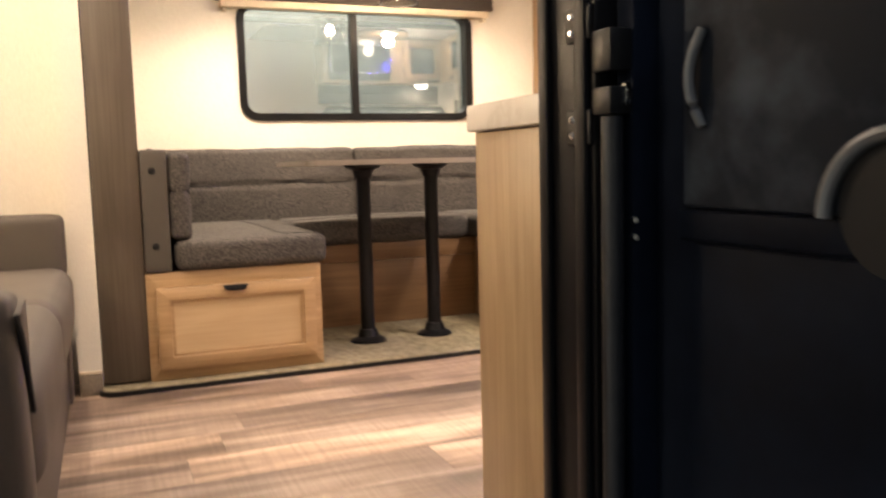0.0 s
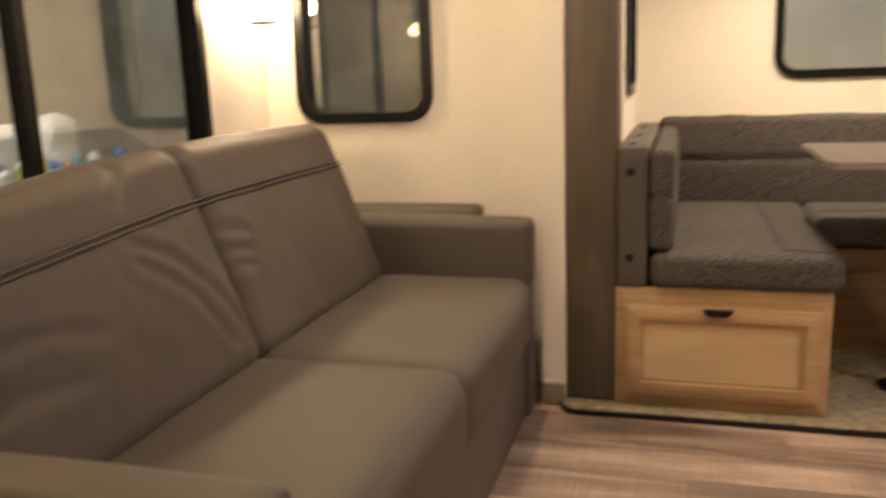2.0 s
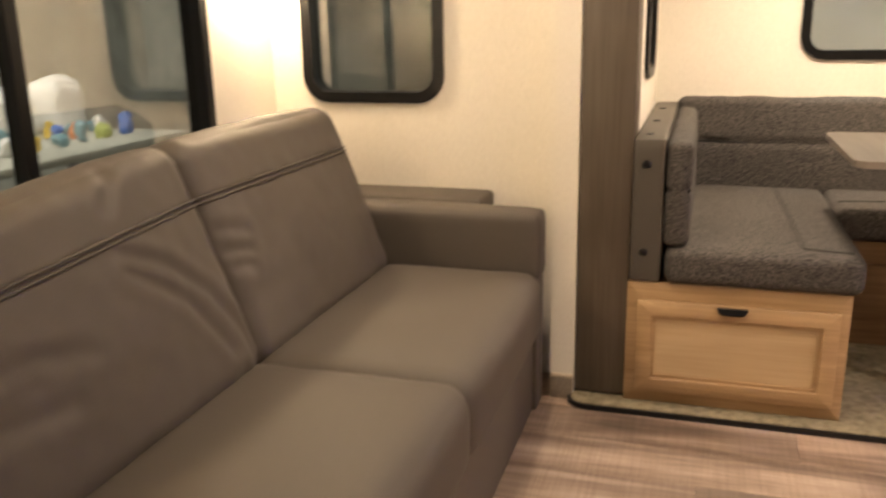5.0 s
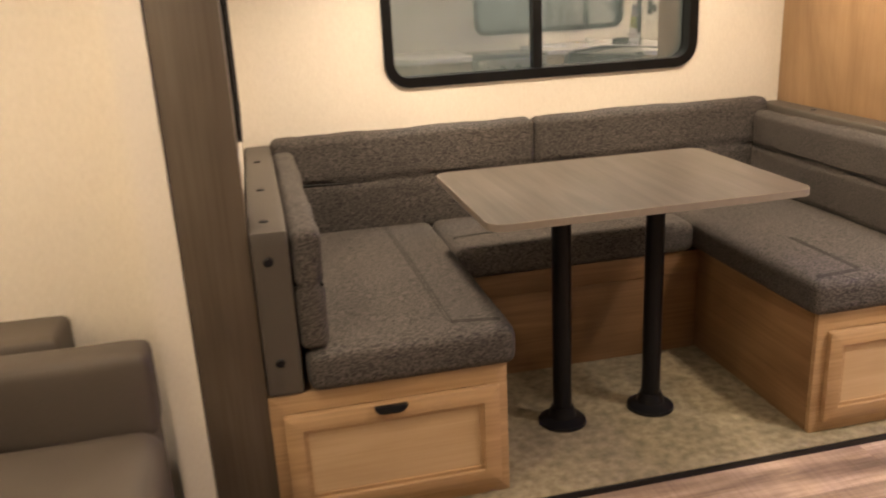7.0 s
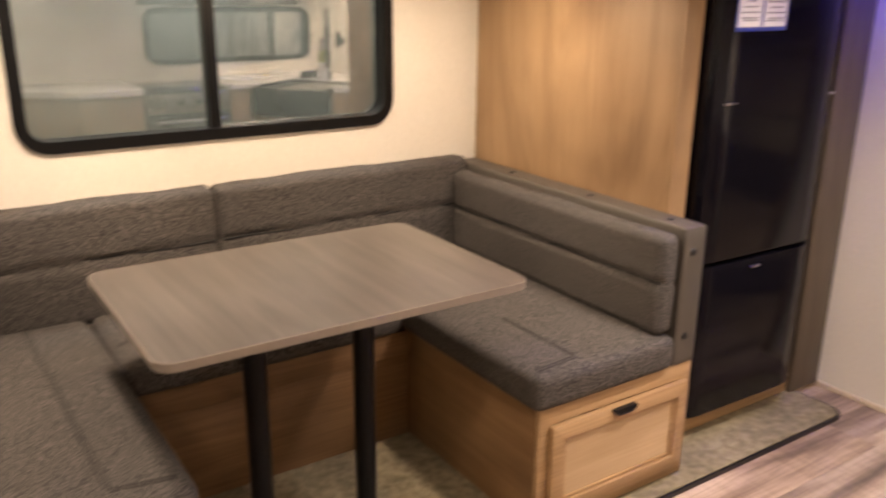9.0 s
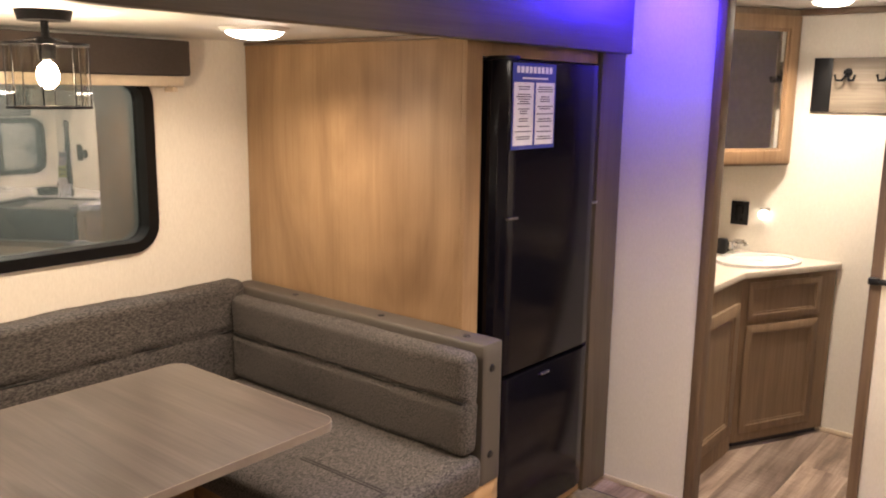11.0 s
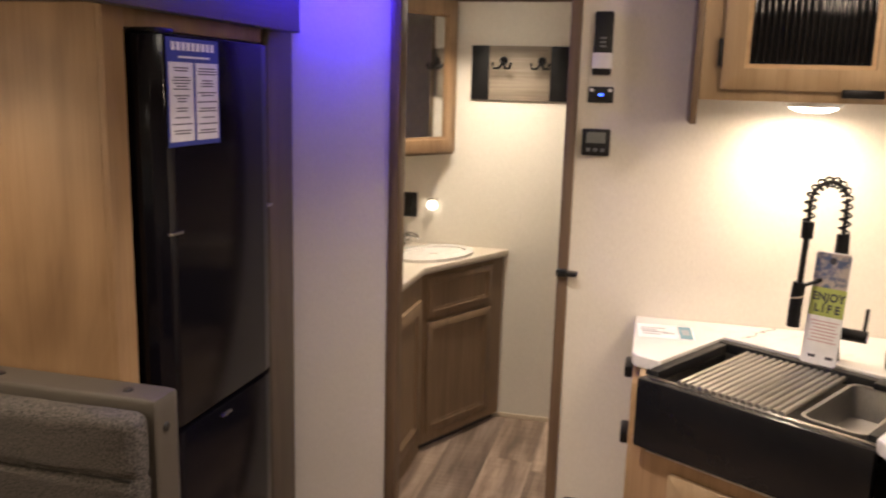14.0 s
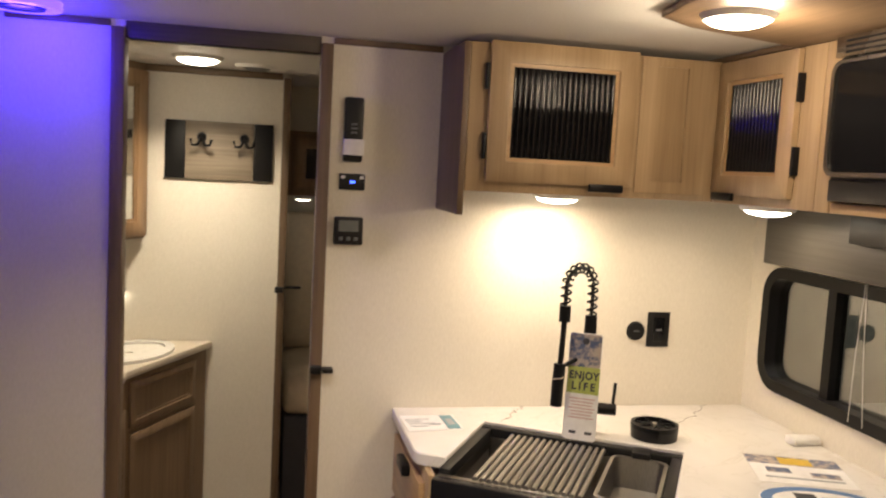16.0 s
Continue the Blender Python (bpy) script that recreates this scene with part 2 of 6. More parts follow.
def marble():
    m, t, b = nodes_of("white_counter", 0.22)
    n, _ = noise_at(t, 3.1, (1, 1, 1), 7.0, 1.2)
    r = ramp(t, n.outputs["Fac"], [(0.484, (0.76, 0.735, 0.70)), (0.497, (0.69, 0.66, 0.62)), (0.510, (0.76, 0.735, 0.70))])
    n2, _ = noise_at(t, 11.0, (1, 1, 1), 5.0)
    r2 = ramp(t, n2.outputs["Fac"], [(0.3, (0.94, 0.94, 0.93)), (0.7, (1, 1, 1))])
    t.links.new(blend(t, r.outputs[0], r2.outputs[0], 1.0), b.inputs["Base Color"])
    return m


def floor_wood():
    """Weathered plank print: each plank shifts the grain and the tone."""
    m, t, b = nodes_of("vinyl_plank", 0.42)
    g, info = t.nodes.new("ShaderNodeNewGeometry"), t.nodes.new("ShaderNodeObjectInfo")
    mul, add = t.nodes.new("ShaderNodeVectorMath"), t.nodes.new("ShaderNodeVectorMath")
    mul.operation, add.operation = "SCALE", "ADD"
    mul.inputs[0].default_value = (37.0, 11.0, 5.0)
    t.links.new(info.outputs["Random"], mul.inputs["Scale"])
    t.links.new(g.outputs["Position"], add.inputs[0])
    t.links.new(mul.outputs[0], add.inputs[1])
    def tex(scale, stretch, detail, warp):
        mp, n = t.nodes.new("ShaderNodeMapping"), t.nodes.new("ShaderNodeTexNoise")
        mp.inputs["Scale"].default_value = stretch
        n.inputs["Scale"].default_value, n.inputs["Detail"].default_value, n.inputs["Distortion"].default_value = scale, detail, warp
        t.links.new(add.outputs[0], mp.inputs["Vector"])
        t.links.new(mp.outputs[0], n.inputs["Vector"])
        return n.outputs["Fac"]
    a = ramp(t, tex(1.35, (1.0, 8.0, 1), 10, 0.5), [(0.30, (0.125, 0.093, 0.073)), (0.44, (0.29, 0.218, 0.168)), (0.55, (0.47, 0.365, 0.288)), (0.70, (0.64, 0.525, 0.430))])
    saw = tex(1.0, (95, 3.0, 1), 4, 0.3)
    s = ramp(t, saw, [(0.34, (0.83, 0.815, 0.80)), (0.6, (1, 1, 1))])
    pores = ramp(t, tex(1.0, (5, 130, 1), 4, 0.2), [(0.32, (0.76, 0.735, 0.71)), (0.56, (1, 1, 1))])
    tone = ramp(t, info.outputs["Random"], [(0.0, (0.64, 0.635, 0.65)), (1.0, (1.16, 1.11, 1.05))])
    c = blend(t, a.outputs[0], s.outputs[0], 1.0)
    c = blend(t, c, pores.outputs[0], 1.0)
    c = blend(t, c, tone.outputs[0], 1.0)
    t.links.new(c, b.inputs["Base Color"])
    bump(t, b, saw, 0.10, 0.001)
    return m


M["marble"], M["plank"] = marble(), floor_wood()
ORIGIN = {}


def box(bm, x0, x1, y0, y1, z0, z1, r=0.0, seg=2):
    """A box with edges rounded by r."""
    made = bmesh.ops.create_cube(bm, size=1.0)["verts"]
    for v in made:
        v.co = Vector(((x0 + x1) / 2 + v.co.x * (x1 - x0), (y0 + y1) / 2 + v.co.y * (y1 - y0), (z0 + z1) / 2 + v.co.z * (z1 - z0)))
    if r:
        edges = list({e for v in made for e in v.link_edges})
        bmesh.ops.bevel(bm, geom=edges, offset=r, segments=seg, affect="EDGES", profile=0.5)
    return bm


def boxes(*rows, r=0.0):
    bm = bmesh.new()
    for row in rows:
        box(bm, *row, r=r)
    return bm


def cyl(bm, at, axis, length, r1, r2=None, seg=24, caps=True):
    """A cylinder or cone from a point along an axis."""
    turn = Vector(axis).to_track_quat("Z", "Y").to_matrix().to_4x4()
    m = Matrix.Translation(at) @ turn @ Matrix.Translation((0, 0, length / 2))
    bmesh.ops.create_cone(bm, cap_ends=caps, segments=seg, radius1=r1, radius2=r1 if r2 is None else r2, depth=length, matrix=m)
    return bm


def tube(bm, points, radius, seg=8):
    """A round rod bent through points."""
    rings = []
    for k, p in enumerate(points):
        p = Vector(p)
        d = (Vector(points[min(k + 1, len(points) - 1)]) - Vector(points[max(k - 1, 0)])).normalized()
        u = d.cross((0, 0, 1)) if abs(d.z) < 0.95 else d.cross((0, 1, 0))
        u.normalize()
        w = d.cross(u)
        rings.append([bm.verts.new(p + radius * (math.cos(a) * u + math.sin(a) * w)) for a in (2 * math.pi * i / seg for i in range(seg))])
    for a, c in zip(rings, rings[1:]):
        for i in range(seg):
            bm.faces.new((a[i], a[(i + 1) % seg], c[(i + 1) % seg], c[i]))
    bm.faces.new(rings[0][::-1])
    bm.faces.new(rings[-1])
    return bm


def prism(bm, outline, z0, z1, m=None, r=0.0, seg=2):
    """An outline in x, y raised from z0 to z1, then moved by m."""
    low = [bm.verts.new((x, y, z0)) for x, y in outline]
    high = [bm.verts.new((x, y, z1)) for x, y in outline]
    n = len(low)
    faces = [bm.faces.new(low[::-1]), bm.faces.new(high)]
    faces += [bm.faces.new((low[i], low[(i + 1) % n], high[(i + 1) % n], high[i])) for i in range(n)]
    bmesh.ops.recalc_face_normals(bm, faces=faces)
    made = low + high
    if r:
        edges = list({e for v in made for e in v.link_edges})
        got = bmesh.ops.bevel(bm, geom=edges, offset=r, segments=seg, affect="EDGES", profile=0.5)
        made = list({v for f in bm.faces for v in f.verts if v in set(got["verts"])} | {v for v in made if v.is_valid})
    if m:
        bmesh.ops.transform(bm, matrix=m, verts=made)
    return bm


def rounded(x0, x1, y0, y1, r, seg=6):
    """Outline of a rectangle with round corners."""
    out = []
    for cx, cy, a0 in ((x1 - r, y1 - r, 0), (x0 + r, y1 - r, 90), (x0 + r, y0 + r, 180), (x1 - r, y0 + r, 270)):
        out += [(cx + r * math.cos(radians(a0 + 90 * i / seg)), cy + r * math.sin(radians(a0 + 90 * i / seg))) for i in range(seg + 1)]
    return out


def ring(bm, outer, inner, z0, z1, m):
    """A frame between two outlines of as many points, raised and moved by m."""
    n = len(outer)
    sets = [[bm.verts.new(m @ Vector((x, y, z))) for x, y in line] for line, z in ((outer, z0), (outer, z1), (inner, z1), (inner, z0))]
    faces = []
    for a, c in zip(sets, sets[1:] + sets[:1]):
        for i in range(n):
            faces.append(bm.faces.new((a[i], a[(i + 1) % n], c[(i + 1) % n], c[i])))
    bmesh.ops.recalc_face_normals(bm, faces=faces)
    return bm


def thing(name, at, label, category, group="", kind=""):
    """An Empty at the base of a thing."""
    ob = new(name)
    ob.location = at
    ob.empty_display_size = 0.05
    ORIGIN[ob] = Vector(at)
    return tagged(ob, label, category, group, kind)


def part(name, bm, material, parent, label="", smooth=True):
    """Links a bmesh, drawn in world places, as one mesh under a thing or a part."""
    if smooth:
        for f in bm.faces:
            f.smooth = True
    data = bpy.data.meshes.new(name)
    bmesh.ops.translate(bm, verts=bm.verts, vec=-ORIGIN[parent])
    bm.to_mesh(data)
    bm.free()
    if smooth:
        data.set_sharp_from_angle(angle=radians(35))
    data.materials.append(material)
    ob = new(name, data)
    ob.parent = parent
    ORIGIN[ob] = ORIGIN[parent]
    return tagged(ob, label)


def solo(name, bm, material, label, category, kind="", group="", smooth=True):
    """A thing of one mesh, its origin at the middle of its base."""
    lo = Vector([min(v.co[i] for v in bm.verts) for i in range(3)])
    hi = Vector([max(v.co[i] for v in bm.verts) for i in range(3)])
    at = Vector(((lo.x + hi.x) / 2, (lo.y + hi.y) / 2, lo.z))
    if smooth:
        for f in bm.faces:
            f.smooth = True
    data = bpy.data.meshes.new(name)
    bmesh.ops.translate(bm, verts=bm.verts, vec=-at)
    bm.to_mesh(data)
    bm.free()
    if smooth:
        data.set_sharp_from_angle(angle=radians(35))
    data.materials.append(material)
    ob = new(name, data)
    ob.location = at
    ORIGIN[ob] = at
    return tagged(ob, label, category, group, kind)


UPRIGHT = Matrix(((1, 0, 0, 0), (0, 0, 1, 0), (0, 1, 0, 0), (0, 0, 0, 1)))  # outline x, y to world x, z; depth to y
SIDEWAYS = Matrix(((0, 0, 1, 0), (1, 0, 0, 0), (0, 1, 0, 0), (0, 0, 0, 1)))  # outline x, y to world y, z; depth to x


def wall_x(name, x0, x1, y0, y1, z0, z1, holes, material, label):
    """A wall along x between y0 and y1, with rectangular openings (xa, xb, za, zb) side by side."""
    bm = bmesh.new()
    if len(holes) == 1 and holes[0][2] > z0:
        xa, xb, za, zb = holes[0]
        ring(bm, [(x0, z0), (x1, z0), (x1, z1), (x0, z1)], [(xa, za), (xb, za), (xb, zb), (xa, zb)], y0, y1, UPRIGHT)
        return solo(name, bm, material, label, "wall", "structure", smooth=False)
    at = x0
    for xa, xb, za, zb in sorted(holes):
        box(bm, at, xa, y0, y1, z0, z1)
        if za > z0:
            box(bm, xa, xb, y0, y1, z0, za)
        if zb < z1:
            box(bm, xa, xb, y0, y1, zb, z1)
        at = xb
    box(bm, at, x1, y0, y1, z0, z1)
    return solo(name, bm, material, label, "wall", "structure", smooth=False)


def wall_y(name, y0, y1, x0, x1, z0, z1, holes, material, label):
    bm = bmesh.new()
    if len(holes) == 1 and holes[0][2] > z0:
        ya, yb, za, zb = holes[0]
        ring(bm, [(y0, z0), (y1, z0), (y1, z1), (y0, z1)], [(ya, za), (yb, za), (yb, zb), (ya, zb)], x0, x1, SIDEWAYS)
        return solo(name, bm, material, label, "wall", "structure", smooth=False)
    at = y0
    for ya, yb, za, zb in sorted(holes):
        box(bm, x0, x1, at, ya, z0, z1)
        if za > z0:
            box(bm, x0, x1, ya, yb, z0, za)
        if zb < z1:
            box(bm, x0, x1, ya, yb, zb, z1)
        at = yb
    box(bm, x0, x1, at, y1, z0, z1)
    return solo(name, bm, material, label, "wall", "structure", smooth=False)


# ---- structure ----
W = M["wall"]
SMALL = (-1.15, -0.637, 0.94, 1.515)
BIG = (0.553, 1.842, 1.030, 1.63)
REAR = (-1.86, -0.23, 0.74, 1.62)
NEAR = (1.85, 3.13, 0.965, 1.36)
DOOR = (-0.275, 0.41)
wall_x("wall_far", X_REAR, -0.155, Y_FAR, Y_FAR + 0.06, -0.1, CEIL, [(SMALL[0] + 0.03, SMALL[1] - 0.03, SMALL[2] + 0.03, SMALL[3] - 0.03)], W, "cream papered side wall with a small window")
wall_y("wall_rear", Y_NEAR - 0.05, Y_FAR + 0.06, X_REAR - 0.06, X_REAR, -0.1, CEIL, [(REAR[0] + 0.03, REAR[1] - 0.03, REAR[2] + 0.03, REAR[3] - 0.03)], W, "cream papered rear wall behind the sofa")
wall_x("wall_near", X_REAR, X_BATH + 0.04, Y_NEAR - 0.05, Y_NEAR, -0.1, CEIL, [(DOOR[0] - 0.03, DOOR[1] + 0.03, -0.1, 1.90), (NEAR[0] + 0.03, NEAR[1] - 0.03, NEAR[2] + 0.03, NEAR[3] - 0.03)], W, "cream papered wall with the entry door")
wall_y("wall_bath", Y_NEAR, Y_FAR + 0.05, X_BATH, X_BATH + 0.04, 0, CEIL, [(-0.79, -0.215, 0, 1.925)], W, "cream papered partition with the bathroom doorway")
wall_x("wall_slide", -0.02, 3.26, Y_BACK, Y_BACK + 0.05, -0.1, SLIDE_CEIL, [(BIG[0] + 0.03, BIG[1] - 0.03, BIG[2] + 0.03, BIG[3] - 0.03)], W, "cream papered slide-out wall with a wide window")
wall_y("wall_slide_end", Y_FAR, Y_BACK, -0.04, 0.0, 0, SLIDE_CEIL, [(0.42, 0.80, 1.03, 1.63)], W, "cream papered end wall of the slide-out with a slim window")
solo("wall_slide_close", boxes((3.2, 3.26, Y_FAR + 0.05, Y_BACK, -0.1, SLIDE_CEIL)), W, "plain end wall of the slide-out behind the refrigerator", "wall", "structure", smooth=False)
solo("ceiling", boxes((X_REAR - 0.06, 4.95, Y_NEAR - 0.05, Y_FAR + 0.06, CEIL, CEIL + 0.05)), M["ceiling"], "white vinyl ceiling of the trailer", "ceiling", "structure", smooth=False)
solo("ceiling_slide", boxes((-0.04, 3.26, 0.12, Y_BACK + 0.05, SLIDE_CEIL, SLIDE_CEIL + 0.04)), M["ceiling"], "low white ceiling of the slide-out", "ceiling", "structure", smooth=False)
solo("subfloor", boxes((X_REAR - 0.06, 5.0, Y_NEAR - 0.05, Y_BACK + 0.05, -0.12, -0.008)), M["ink"], "dark floor base under the planks", "floor", "structure", smooth=False)
solo("ground", boxes((-30, 30, -30, 30, -0.74, -0.70)), M["concrete"], "grey concrete floor of the exhibition hall", "ground", "structure", smooth=False)
solo("pilaster", boxes((-0.235, -0.157, 0.0, Y_FAR, 0.0, CEIL)), W, "narrow papered strip beside the slide-out opening", "trim", "structure", smooth=False)
solo("fascia", boxes((-0.155, 0.006, 0.012, 0.188, 0.03, CEIL), r=0.004), M["dark_z"], "dark brown wood upright of the slide-out opening", "trim", "structure")
solo("header", boxes((0.008, 3.12, 0.075, 0.118, 1.725, CEIL), r=0.004), M["dark_x"], "dark brown wood header over the slide-out opening", "trim", "structure")
solo("slide_carpet", prism(bmesh.new(), rounded(-0.165, 3.06, -0.062, 1.185, 0.06), 0.0, 0.022, r=0.008), M["carpet"], "beige cut-pile carpet on the slide-out floor", "carpet", "structure")


def window(name, rect, plane, towards, label, mullions=(), across="x", border=0.037, radius=0.095, deep=0.0):
    """A black rounded window frame with panes. towards: the way into the room along the plane's axis."""
    a0, a1, z0, z1 = rect
    base = UPRIGHT if across == "x" else SIDEWAYS
    place = Matrix.Translation((0, plane, 0) if across == "x" else (plane, 0, 0)) @ base
    at = ((a0 + a1) / 2, plane, z0) if across == "x" else (plane, (a0 + a1) / 2, z0)
    w = thing(name, at, label, "window", kind="structure")
    lo, hi = sorted((-0.055 * towards, 0.014 * towards))
    f = ring(bmesh.new(), rounded(a0, a1, z0, z1, radius), rounded(a0 + border, a1 - border, z0 + border, z1 - border, max(0.02, radius - border)), lo, hi, place)
    part("window_frame", f, M["window_black"], w)
    cuts = [a0 + border, *mullions, a1 - border]
    for k, (p, q) in enumerate(zip(cuts, cuts[1:])):
        off = -0.030 * towards + (0.006 if k % 2 else 0)
        pane = prism(bmesh.new(), [(p - 0.012, z0 + border - 0.012), (q + 0.012, z0 + border - 0.012), (q + 0.012, z1 - border + 0.012), (p - 0.012, z1 - border + 0.012)], off - 0.002, off + 0.002, place)
        ob = part("pane", pane, M["pane"], w, smooth=False)
        ob.visible_shadow = False
    for x in mullions:
        lo2, hi2 = sorted((-0.045 * towards, -0.005 * towards))
        part("mullion", prism(bmesh.new(), [(x - 0.018, z0 + border - 0.004), (x + 0.018, z0 + border - 0.004), (x + 0.018, z1 - border + 0.004), (x - 0.018, z1 - border + 0.004)], lo2, hi2, place), M["window_black"], w, smooth=False)
    return w


window("window_1", SMALL, Y_FAR, -1, "small black-framed window with rounded corners")
window("window_2", BIG, Y_BACK, -1, "wide black-framed sliding window above the dinette", (1.165,))
window("window_3", REAR, X_REAR, 1, "black-framed rear window above the sofa", (-0.98,), "y")
window("window_4", NEAR, Y_NEAR, 1, "black-framed sliding window above the kitchen counter", (2.82,))
window("window_5", (0.39, 0.83, 1.0, 1.66), 0.0, 1, "slim black-framed window in the slide-out end", (), "y")


# ---- floor planks: rows along the trailer, joints staggered ----
def plank_floor(x0, x1, y0, y1, width=0.195, length=1.22):
    base = solo("floor", boxes((x0, x1, y0, y1, -0.0075, -0.003)), M["ink"], "vinyl floor of weathered brown plank print", "floor", "structure", smooth=False)
    rng = random.Random(4)
    shared = {}
    row, y = 0, -0.64 - 8 * width
    while y < y1:
        x = x0 - rng.random() * length
        if row == 7:
            x = 0.158 - 2 * length
        while x < x1:
            a, b, c, d = max(x, x0), min(x + length, x1), max(y, y0), min(y + width, y1)
            x += length
            if b - a < 0.02 or d - c < 0.01:
                continue
            key = (round(b - a, 3), round(d - c, 3))
            if key not in shared:
                bm = boxes((-key[0] / 2 + 0.0004, key[0] / 2 - 0.0004, -key[1] / 2 + 0.0004, key[1] / 2 - 0.0004, -0.003, 0.0), r=0.0006)
                data = bpy.data.meshes.new("plank")
                bm.to_mesh(data)
                bm.free()
                data.materials.append(M["plank"])
                shared[key] = data
            ob = new("plank", shared[key])
            ob.parent = base
            ob.location = Vector(((a + b) / 2, (c + d) / 2, 0.0)) - base.location
        y += width
        row += 1


# ---- soft things ----
def cushion(lo, hi, r, puff=(0, 0, 0), n=13, wrinkle=0.0, wave=9.0):
    """A padded block: round edges, swollen faces and slight wrinkles."""
    bm = bmesh.new()
    bmesh.ops.create_cube(bm, size=2.0)
    bmesh.ops.subdivide_edges(bm, edges=bm.edges[:], cuts=n, use_grid_fill=True)
    mid = [(a + b) / 2 for a, b in zip(lo, hi)]
    half = [(b - a) / 2 for a, b in zip(lo, hi)]
    for v in bm.verts:
        u = [math.sin(c * math.pi / 2) for c in v.co]
        q = Vector([u[i] * half[i] for i in range(3)])
        inner = Vector([max(-(half[i] - r), min(half[i] - r, q[i])) for i in range(3)])
        d = q - inner
        if d.length > 1e-9:
            q = inner + d.normalized() * r
        for i in range(3):
            j, k = (i + 1) % 3, (i + 2) % 3
            q[i] += math.copysign(1, u[i]) * puff[i] * (1 - u[j] ** 2) * (1 - u[k] ** 2) * (abs(u[i]) > 0.98)
        p = q + Vector(mid)
        if wrinkle:
            p += noise.noise_vector(p * wave) * wrinkle + noise.noise_vector(p * wave * 3.1) * wrinkle * 0.4
        v.co = p
    return bm


def moved(bm, m):
    bmesh.ops.transform(bm, matrix=m, verts=bm.verts)
    return bm


def creases(bm, y0, y1, lines, depth, width):
    """Sharp folds along lines given as (share of the width, height) on the front of a back cushion."""
    for v in bm.verts:
        if v.co.x < -0.06:
            continue
        best, edge = 1e9, 0.0
        for line in lines:
            for a, b in zip(line, line[1:]):
                p = Vector((y0 + a[0] * (y1 - y0), a[1]))
                q = Vector((y0 + b[0] * (y1 - y0), b[1]))
                w = Vector((v.co.y, v.co.z))
                k = max(0.0, min(1.0, (w - p).dot(q - p) / (q - p).length_squared))
                d = (w - p.lerp(q, k)).length
                if d < best:
                    best = d
        v.co.x += depth * (0.7 * math.exp(-(((best - 2.2 * width) / (1.3 * width)) ** 2)) - math.exp(-((best / width) ** 2)))
    return bm


